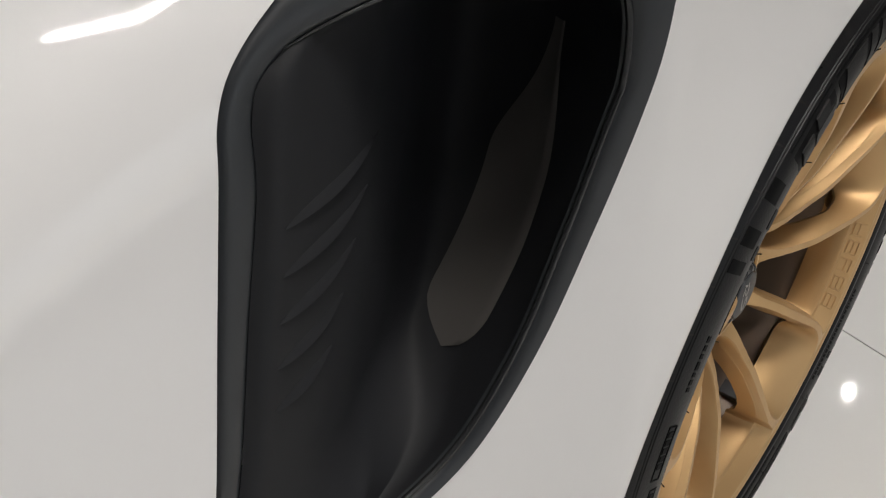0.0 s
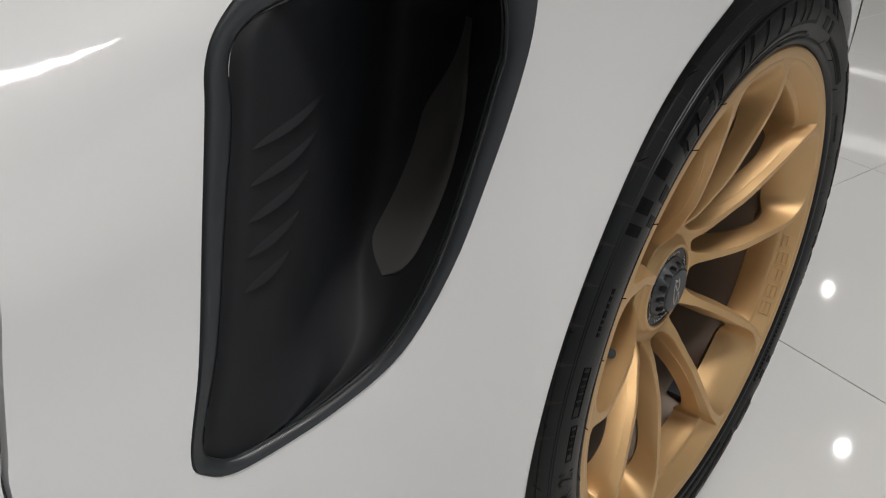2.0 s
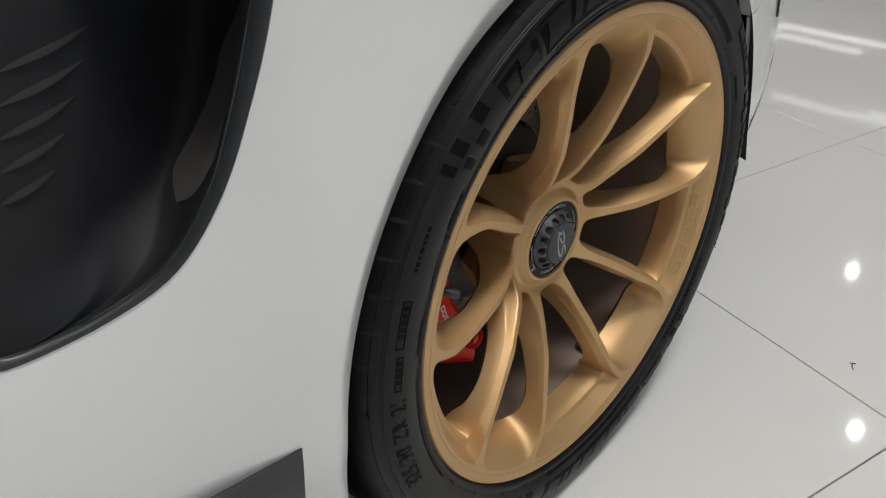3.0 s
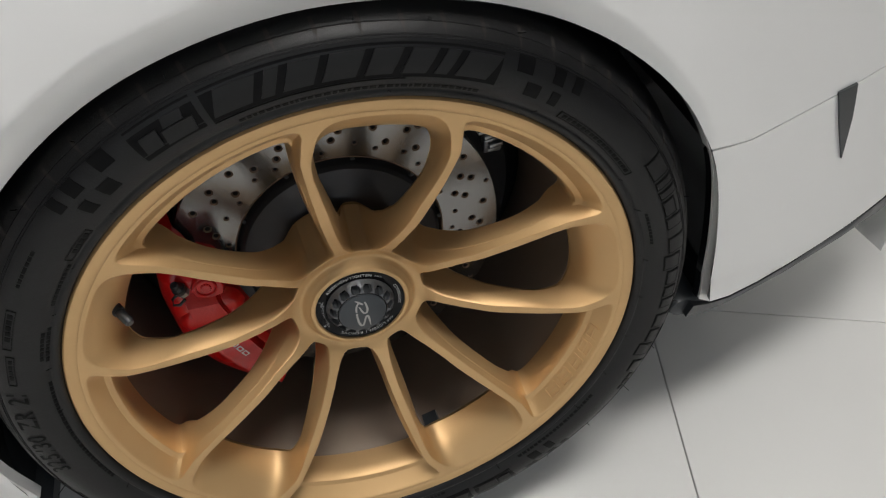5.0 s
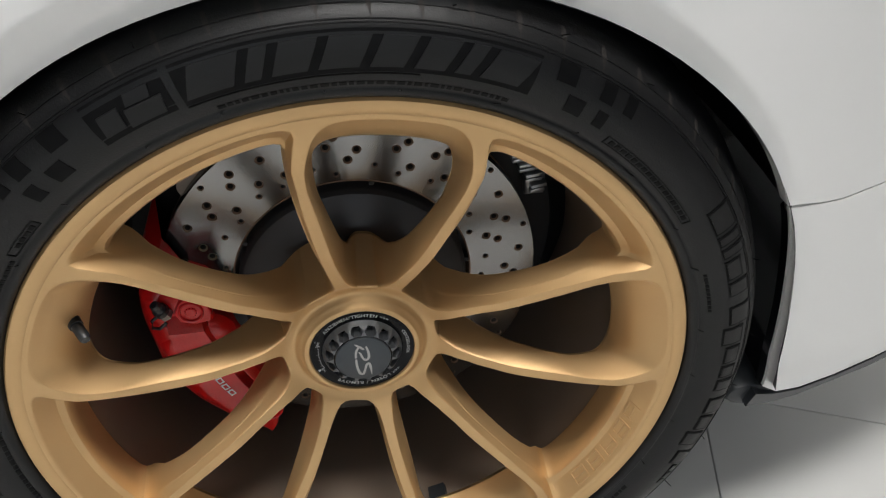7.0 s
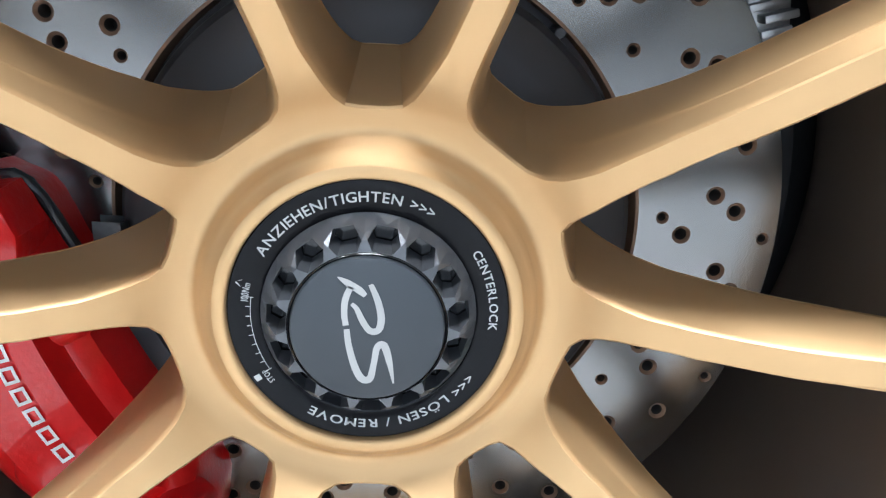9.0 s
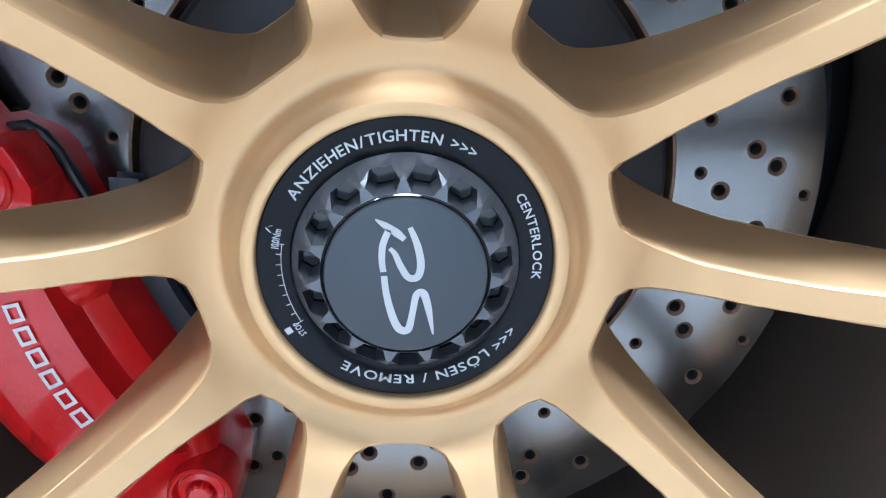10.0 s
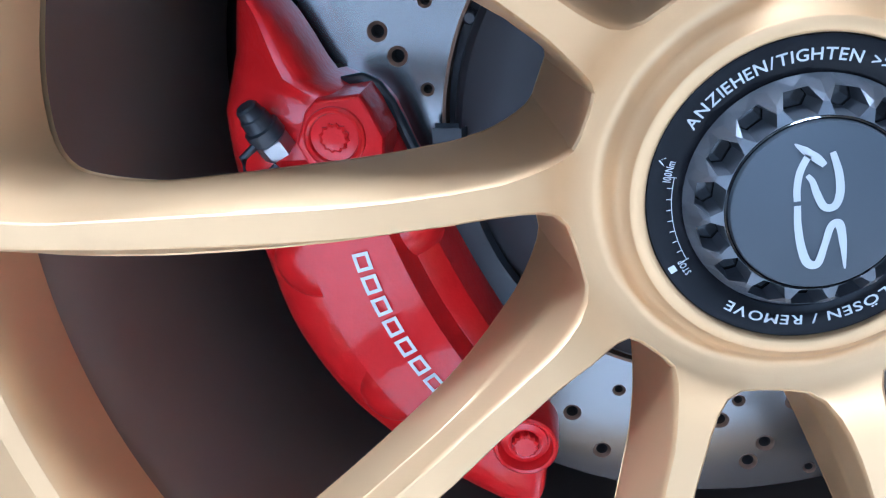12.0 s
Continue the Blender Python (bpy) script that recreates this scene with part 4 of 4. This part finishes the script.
def outlined(r0, r1, a0, a1, rim=0.0018):
    """A letter bar with a black outline and a rubber face."""
    bar("letter_outline", r0, r1, a0, a1, 0.0007)
    e = math.degrees(rim / r0) * (1 if a1 > a0 else -1)
    if abs(a1 - a0) > 2.6 * abs(e):
        bar("letter_bar", r0 + rim, r1 - rim, a0 + e, a1 - e, 0.0011, 0, RUBBER)


a = 39.8
for w, lo, hi in ((4.6, 0, 1), (1.9, 0, 1), (1.9, 0, 1), (3.8, 0, 0.72), (2.8, 0, 0.92), (1.6, 0, 0), (3.9, 0, 1), (3.6, -0.25, 0.72), (3.6, 0, 0.72), (2.6, 0, 0.72), (2.5, 0, 0.92), (1.2, 0, 0), (3.6, 0, 1), (3.4, 0, 0.72), (3.4, -0.25, 0.72), (0.9, 0, 0), (3.4, 0, 1)):
    if hi:
        outlined(0.3140 + 0.0200 * lo, 0.3140 + 0.0200 * hi, a, a - w)
        a -= 0.6
    a -= w
for a, w in ((-17.2, 1.5), (-19.1, 1.5), (-21.0, 1.2)):
    outlined(0.3215, 0.3275, a, a - w, 0.0007)
# framed marks
for a0, a1, r0, r1 in ((159.6, 167.4, 0.3180, 0.3255), (169.0, 175.2, 0.3165, 0.3232), (141.5, 148.0, 0.2925, 0.2990), (60.8, 40.1, 0.2953, 0.3022)):
    for ra, rb_ in ((r0, r0 + 0.0006), (r1 - 0.0006, r1)):
        bar("frame_line", ra, rb_, a0, a1, 0.0006)
    for a in (a0, a1):
        bar("frame_line", r0, r1, a - 0.08, a + 0.08, 0.0006)
    am = min(a0, a1) + 0.7
    while am < max(a0, a1) - 1.4:
        bar("print_bar", r0 + 0.0017, r1 - 0.0017, am, am + 0.8, 0.0005)
        am += 1.15
# small print as thin bars
random.seed(4)
for a0, a1, r in ((149, 158, 0.2930), (163, 171, 0.2915), (164, 170, 0.2958), (176, 206, 0.2918), (148, 155, 0.3220), (206, 218, 0.3305), (221, 236, 0.3305), (216, 238, 0.3060), (20, 28, 0.2975), (255, 290, 0.2935), (310, 334, 0.2960), (76, 112, 0.2945)):
    a = a0
    while a < a1:
        w = random.uniform(0.45, 1.1)
        bar("print_bar", r - 0.0013, r + 0.0015, a, a + w, 0.0005)
        a += w + 0.3
for r in (0.3333, 0.3352, 0.3424):
    rb = bmesh.new()
    lathe(rb, [(r - 0.0004, tyre_depth(r - 0.0004) + 0.0001), (r, tyre_depth(r) - 0.0006), (r + 0.0004, tyre_depth(r + 0.0004) + 0.0001)], 180)
    part("moulded_rib", rb, RUBBER, wheel)
part("size_mark", ring_text(bmesh.new(), "325/30 ZR 21", 0.0235, 0.3115, 187.7, lambda r: tyre_depth(r) - 0.0007, stretch=0.80), RUBBER_MARK, wheel, "moulded tyre size lettering")
# shoulder grooves and rubber hairs
groove = None
for k in range(66):
    if groove is None:
        gr = bmesh.new()
        loops = []
        for r, half in ((0.3345, 0.08), (0.3385, 0.10), (0.3405, 0.22), (0.3425, 0.30), (0.3450, 0.32), (0.3478, 0.22)):
            aa = 1.3 + 40 * (r - 0.343)
            y = tyre_depth(r)
            loops.append([polar(r, aa - half, y - 0.0004), polar(r, aa + half, y - 0.0004)])
        loft(gr, loops, False)
        ob = groove = part("shoulder_groove", gr, HOLE, wheel)
    else:
        ob = new("shoulder_groove", groove.data)
        ob.parent = wheel
    ob.rotation_euler = (0, -radians(360 / 66 * k), 0)
for k in range(30):
    a = 12 * k + random.uniform(-2, 2)
    for r, l in ((0.3435, 0.010), (0.2890, 0.007)):
        if random.random() < 0.85:
            p = polar(r, a + (5 if r < 0.3 else 0), tyre_depth(r))
            d = (polar(1, a, 0) * 0.55 + Vector((0, -0.8, 0)) + Vector((random.uniform(-.3, .3), 0, random.uniform(-.3, .3)))).normalized()
            part("rubber_hair", tube(bmesh.new(), [p - d * 0.001, p + d * l * random.uniform(0.5, 1.1)], 0.00045, 5), RUBBER_MARK, wheel)

# - brake -
brake = thing("brake_disc", (0, 0, ZC), parent=car)
brake.location.y, brake.scale, brake.rotation_euler = 0.0133, (0.98, 1, 0.98), (0, radians(-1.6), 0)
brake["label"] = "drilled steel brake disc with dark centre bell"
YD = 0.150


def disc_holes():
    out = []
    common = [(0.1436, -1.6, 0.0045), (0.1685, 2.6, 0.0045), (0.1738, 13.1, 0.0045), (0.1833, -1.8, 0.0031), (0.1383, 12.0, 0.0032)]
    kinds = [[(0.1584, 5.6, 0.0045), (0.1541, 19.2, 0.0045), (0.1335, 1.9, 0.0031)], [(0.1584, 5.6, 0.0045), (0.1541, 19.2, 0.0045), (0.1289, 3.5, 0.0031)], [(0.1487, 8.4, 0.0045), (0.1641, 16.1, 0.0045), (0.1335, 1.9, 0.0031)]]
    for k in range(15):
        for r, a, rad in common + kinds[k % 3]:
            out.append((r, a + 24 * k, rad))
    return out


HOLES = disc_holes()
pts, edges = [], []


def ring_pts(r, n_):
    k = len(pts)
    pts.extend(Vector((r * math.cos(math.tau * i / n_), r * math.sin(math.tau * i / n_))) for i in range(n_))
    edges.extend((k + i, k + (i + 1) % n_) for i in range(n_))


ring_pts(0.1895, 160)
ring_pts(0.1220, 120)
for r, a, rad in HOLES:
    c = Vector((r * math.cos(radians(a)), r * math.sin(radians(a))))
    k = len(pts)
    pts.extend(c + rad * Vector((math.cos(math.tau * i / 14), math.sin(math.tau * i / 14))) for i in range(14))
    edges.extend((k + i, k + (i + 1) % 14) for i in range(14))
vo, _, fo, _, _, _ = delaunay_2d_cdt(pts, edges, [], 0, 1e-7)
db = bmesh.new()
dv_ = [db.verts.new((v.x, YD, v.y)) for v in vo]
hc = np.array([(r * math.cos(radians(a)), r * math.sin(radians(a)), rad) for r, a, rad in HOLES])
for f in fo:
    c = sum((vo[i] for i in f), Vector((0, 0))) / len(f)
    if 0.1219 < c.length < 0.1895 and np.min(np.hypot(hc[:, 0] - c.x, hc[:, 1] - c.y) - hc[:, 2]) > -1e-5:
        db.faces.new([dv_[i] for i in f])
for v in [v for v in db.verts if not v.link_faces]:
    db.verts.remove(v)
bmesh.ops.recalc_face_normals(db, faces=db.faces)
if sum(f.normal.y for f in db.faces) > 0:
    bmesh.ops.reverse_faces(db, faces=db.faces)
lathe(db, [(0.1895, YD), (0.1900, YD + 0.001), (0.1900, YD + 0.012)], 160)
part("friction_ring", db, STEEL, brake, "bright drilled steel friction ring", 60)
bores = {}
for r, a, rad in HOLES:
    if rad not in bores:
        hb = bmesh.new()
        loops = loft(hb, [[Vector((q * math.cos(t), y, q * math.sin(t))) for t in [math.tau * i / 14 for i in range(14)]] for q, y in ((rad * 1.04, -0.00005), (rad * 0.64, 0.0013), (rad * 0.62, 0.012))], True, False, True)
        ob = part("drilled_hole", hb, RUST, brake, "drilled hole with a rusty chamfer", 80)
        ob.data.materials.append(HOLE)
        for f in ob.data.polygons:
            f.material_index = 1 if f.index >= 14 else 0
        bores[rad] = ob.data
    else:
        ob = new("drilled_hole", bores[rad])
        ob.parent = brake
    ob.location = polar(r, a, YD)
eb = bmesh.new()
lathe(eb, [(0.1220, YD - 0.0002), (0.1205, YD), (0.1203, YD + 0.02)], 120)
lathe(eb, [(0.1898, YD + 0.011), (0.1896, YD + 0.022)], 160)
part("rusty_edges", eb, RUST, brake, "thin brown rust at the disc's edges")
be = bmesh.new()
lathe(be, [(0.1203, YD + 0.018), (0.1160, YD + 0.018), (0.1160, YD - 0.004), (0.1150, YD - 0.007), (0.1125, YD - 0.0105), (0.1060, YD - 0.0140), (0.0985, YD - 0.0165), (0.0960, YD - 0.0175), (0.080, YD - 0.021), (0.066, YD - 0.030), (0.058, YD - 0.060)], 120)
part("bell", be, BELL, brake, "dark grey disc bell", 25)
for k in range(10):
    bt = bmesh.new()
    p = polar(0.1182, 36 * k + 12, YD + 0.003)
    tube(bt, [p + Vector((0, 0.012, 0)), p + Vector((0, -0.002, 0)), p + Vector((0, -0.003, 0))], [0.0030, 0.0030, 0.0022], 8)
    part("bobbin", bt, BELL, brake)

# dark plate added to close the barrel, in place of the dim wheel well
back = bmesh.new()
lathe(back, [(0.262, 0.262), (0.236, 0.240), (0.228, 0.225), (0.225, 0.215), (0.150, 0.205), (0.05, 0.20)], 96)
part("barrel_backing", back, LINER, brake, "dark plate added behind the disc to close the barrel")
for k in range(8):
    p = polar(0.213 - 0.003 * (k % 2), 38.0 - 1.9 * k, 0.186 + 0.004 * (k % 2))
    part("bracket_rib", box(bmesh.new(), p, (0.024 - 0.0012 * k, 0.012, 0.0040), Matrix.Rotation(radians(-14), 4, "Y"), 0.0008), GREY_METAL, brake)
part("carrier_bracket", box(bmesh.new(), polar(0.216, 30.0, 0.195), (0.022, 0.010, 0.058), Matrix.Rotation(radians(-6), 4, "Y"), 0.002), GREY_METAL, brake, "bright metal bracket behind the disc")
bg = bmesh.new()
tab = spline([(r * math.cos(radians(a)), r * math.sin(radians(a))) for r, a in ((0.182, 150.0), (0.193, 150.2), (0.1995, 147.8), (0.2015, 143.5), (0.1990, 139.2), (0.191, 136.6), (0.182, 137.2))], 6)
tm = sum(tab, Vector((0, 0))) / len(tab)
loft(bg, [[(tm.x + (p.x - tm.x) * k, y, tm.y + (p.y - tm.y) * k) for p in tab] for y, k in ((0.1655, 0.70), (0.1650, 0.86), (0.1662, 0.96), (0.1690, 1.0), (0.1780, 1.0))], True, True, True)
part("line_bracket", bg, BEIGE, brake, "beige cast bracket behind the disc")

caliper = thing("brake_caliper", (0, 0, ZC), parent=car)
caliper.location.y, caliper.rotation_euler = 0.015, (0, radians(-2.8), 0)
caliper["label"] = "glossy red brake caliper with white lettering bars"
R_OUT = [(148, 0.200), (156, 0.2035), (164, 0.2045), (177, 0.2020), (190, 0.1985), (201, 0.2000), (213, 0.1985), (222, 0.1950), (230, 0.1925), (236, 0.1900), (243, 0.1880)]
R_IN = [(148, 0.199), (156, 0.1965), (159.9, 0.1889), (161.3, 0.1820), (163.4, 0.1753), (166.4, 0.1677), (168.4, 0.1615), (169.1, 0.1500), (170, 0.1445), (172, 0.1395), (176, 0.1345), (182, 0.1290), (190, 0.1225), (200, 0.1195), (210, 0.1195), (218, 0.1215), (226, 0.1255), (231, 0.1315), (235, 0.140), (238.5, 0.1480), (240.5, 0.162), (243, 0.180)]


def caliper_point(a, s):
    ri, ro = smooth_table(a, R_IN), smooth_table(a, R_OUT)
    e = min(1, max(0, (a - 178) / 4)) * min(1, max(0, (228 - a) / 4))
    y = smooth_table(s, [(0, 0.128), (0.04, 0.108), (0.14, 0.101), (0.28, 0.099), (0.40, 0.0985), (0.60, 0.098), (0.78, 0.099), (0.90, 0.103), (0.97, 0.110), (1.0, 0.125)])
    band = min(1, max(0, (s - 0.16) / 0.04)) * min(1, max(0, (0.68 - s) / 0.04))
    y += 0.020 * min(1, max(0, (173 - a) / 6)) * max(0, s - 0.3) / 0.7
    return polar(ri + (ro - ri) * s, a, y - 0.0115 * band * e)


cb = bmesh.new()
S = [0, 0.02, 0.05, 0.10, 0.15, 0.16, 0.20, 0.21, 0.30, 0.40, 0.50, 0.58, 0.63, 0.64, 0.68, 0.69, 0.74, 0.80, 0.87, 0.93, 0.97, 1.0]
rows = []
for i in range(98):
    a = 159.5 + i * 81.5 / 97
    row = [caliper_point(a, s) for s in S]
    ro_ = smooth_table(a, R_OUT)
    rows.append([row[0] + Vector((0, 0.05 if a > 168.5 else 0.010, 0))] + row + [polar(ro_ + 0.001, a, 0.140), polar(ro_ + 0.001, a, 0.21)])
vsr = loft(cb, rows, False)
cb.faces.new(vsr[0])
cb.faces.new(vsr[-1][::-1])
bmesh.ops.recalc_face_normals(cb, faces=cb.faces)
part("caliper_body", cb, RED, caliper, "", 30)


def boss(r, a, rad, y):
    c = polar(r, a, 0)
    b = bmesh.new()
    circ = [math.tau * i / 40 for i in range(40)]
    loft(b, [[c + Vector((q * math.cos(t), yy, q * math.sin(t))) for t in circ] for q, yy in ((rad + 0.0034, y + 0.020), (rad + 0.0030, y + 0.004), (rad + 0.0024, y + 0.0008), (rad + 0.0014, y), (rad + 0.0004, y + 0.0006), (rad, y + 0.0022), (rad - 0.0006, y + 0.0052), (rad - 0.0008, y + 0.0056))], True, False, True)
    part("bolt_boss", b, RED, caliper, "", 30)
    b = bmesh.new()
    star = [c + Vector(((0.0058 if i % 2 else 0.0049) * math.cos(math.tau * i / 24), 0, (0.0058 if i % 2 else 0.0049) * math.sin(math.tau * i / 24))) for i in range(24)]
    loft(b, [[p + Vector((0, y + 0.006, 0)) for p in star], [p + Vector((0, y + 0.0012, 0)) for p in star], [c + (p - c) * 0.82 + Vector((0, y + 0.0004, 0)) for p in star]], True, False, True)
    loft(b, [[c + Vector((q * math.cos(t), yy, q * math.sin(t))) for t in circ] for q, yy in ((rad - 0.0016, y + 0.0058), (rad - 0.0018, y + 0.0038), (rad - 0.004, y + 0.0030), (0.0062, y + 0.0034))])
    part("bolt", b, RED, caliper, "", 30)


# angular plate that carries the upper bolt
plate_c = polar(0.154, 174.0, 0)
edge_ = [polar(r, a, 0) - plate_c for r, a in ((0.1655, 171.2), (0.1620, 169.6), (0.1529, 168.7), (0.1456, 167.9), (0.1412, 170.0), (0.1355, 174.1), (0.1360, 178.4), (0.1500, 180.2), (0.1640, 179.0), (0.1690, 175.5))]
bp_ = bmesh.new()
loft(bp_, [[plate_c + p * k + Vector((0, y, 0)) for p in edge_] for k, y in ((1.04, 0.118), (1.0, 0.0960), (0.985, 0.0938), (0.95, 0.0926), (0.90, 0.0922))], True, False, True)
part("bolt_plate", bp_, RED, caliper, "", 25)
boss(0.1540, 174.3, 0.0090, 0.0898)
boss(0.1494, 233.4, 0.0112, 0.0905)
for r, a, rad, y in ((0.1390, 189, 0.0150, 0.0955), (0.1720, 192, 0.0150, 0.0945), (0.1700, 214, 0.0150, 0.0945)):
    d = bmesh.new()
    c = polar(r, a, 0)
    loft(d, [[c + Vector((q * math.cos(t), yy, q * math.sin(t))) for t in [math.tau * i / 40 for i in range(40)]] for q, yy in ((rad + 0.006, y + 0.012), (rad + 0.003, y + 0.0065), (rad, y + 0.0030), (rad - 0.003, y + 0.0012), (rad - 0.007, y))], True, False, True)
    part("piston_housing", d, RED, caliper, "", 40)
# the maker's name as plain white bars, one for each letter
for k in range(7):
    a = 190.8 + 3.72 * k
    bm_ = bmesh.new()
    for r0, r1, a0, a1 in ((0.1474, 0.1488, 0.0, 2.9), (0.1524, 0.1538, 0.0, 2.9), (0.1488, 0.1524, 0.0, 0.55), (0.1488, 0.1524, 2.35, 2.9)):
        loops = []
        for q in range(4):
            aa = a + a0 + (a1 - a0) * q / 3
            loops.append([polar(r0, aa, 0.0860), polar(r1, aa, 0.0860)])
        loft(bm_, loops, False)
    part("lettering_bar", bm_, BRIGHT_INK, caliper, "white bar of the caliper lettering")
bl = bmesh.new()
bp = polar(0.1790, 174.6, 0.0925)
bdirn = Vector((-0.35, -0.35, 0.86)).normalized()
tube(bl, [bp - bdirn * 0.008, bp - bdirn * 0.001, bp, bp + bdirn * 0.005, bp + bdirn * 0.0055, bp + bdirn * 0.010, bp + bdirn * 0.0105, bp + bdirn * 0.014, bp + bdirn * 0.015], [0.0052, 0.0052, 0.0072, 0.0070, 0.0058, 0.0054, 0.0048, 0.0044, 0.0034], 16)
tube(bl, [bp + Vector((-0.004, -0.004, -0.002)), bp + Vector((-0.009, -0.006, -0.006)), bp + Vector((-0.009, -0.007, -0.013)), bp + Vector((-0.003, -0.006, -0.015)), bp + Vector((0.003, -0.004, -0.010))], 0.0016, 8)
part("bleed_screw", tube(bmesh.new(), [bp - bdirn * 0.0075, bp - bdirn * 0.0012, bp - bdirn * 0.0004], [0.0068, 0.0068, 0.0058], 6), GREY_METAL, caliper, "bright metal bleed screw", 20)
part("bleed_cap", bl, TRIM, caliper, "black rubber bleed nipple cap")
pd = bmesh.new()
tube(pd, [polar(0.158, 169, 0.126), polar(0.150, 167.8, 0.122), polar(0.1435, 168.6, 0.121), polar(0.1385, 171, 0.122), polar(0.134, 174.5, 0.124), polar(0.130, 179, 0.126), polar(0.123, 187, 0.128)], 0.0026, 10)
loft(pd, [[polar(r, a, y) for a in range(176, 236, 3)] for r, y in ((0.122, 0.140), (0.110, 0.140), (0.108, 0.134), (0.110, 0.130), (0.122, 0.130))], False)
part("brake_pad", pd, TRIM, caliper, "black brake pad edge and spring clip")

# small dark fleck lying on the tiles
fl = bmesh.new()
tube(fl, [(0.482, -0.197, 0.0010), (0.488, -0.193, 0.0010), (0.496, -0.191, 0.0012), (0.499, -0.195, 0.0010), (0.495, -0.188, 0.0010)], 0.0009, 6)
tagged(part("thread_scrap", fl, TRIM), "tiny dark curled thread scrap on the tiles", "scrap")

# ---- floor tiles ----
floor = tagged(part("floor", box(bmesh.new(), (1, (Y0 + Y1) / 2, -0.034), (X1 - X0, Y1 - Y0, 0.05)), JOINT), "polished white tiled showroom floor with thin joints", "floor", kind="structure")
TURN = radians(-16.0)
JU = [-7.51, -6.71, -5.91, -5.11, -4.31, -3.51, -2.71, -1.91, -1.11, -0.171, 0.467, 1.24, 2.06, 2.86, 3.66, 4.46, 5.26, 6.06, 6.86, 7.66, 8.46, 9.26, 10.06]
JV = [-7.39, -6.59, -5.79, -4.99, -4.19, -3.39, -2.59, -1.79, -0.99, -0.186, 0.485, 1.285, 2.11, 2.91, 3.71, 4.51, 5.31, 6.11, 6.91]
tiles = {}
for i in range(len(JU) - 1):
    for j in range(len(JV) - 1):
        w, h = round(JU[i + 1] - JU[i] - 0.0022, 4), round(JV[j + 1] - JV[j] - 0.0022, 4)
        cu, cv = (JU[i] + JU[i + 1]) / 2, (JV[j] + JV[j + 1]) / 2
        cx, cy = cu * math.cos(TURN) - cv * math.sin(TURN), cu * math.sin(TURN) + cv * math.cos(TURN)
        if not (X0 + 0.1 < cx < X1 - 0.1 and Y0 + 0.1 < cy < Y1 - 0.1):
            continue
        if (w, h) not in tiles:
            b = bmesh.new()
            loft(b, [[(sx * (w / 2 - e), sy * (h / 2 - e), z) for sx, sy in ((-1, -1), (1, -1), (1, 1), (-1, 1))] for e, z in ((0, -0.01), (0, -0.0008), (0.0008, 0))], True, False, True)
            ob = part("tile", b, TILE, floor)
            tiles[(w, h)] = ob.data
        else:
            ob = new("tile", tiles[(w, h)])
            ob.parent = floor
        ob.matrix_world = pose(cx, cy, 0, 0, 0, math.degrees(TURN))
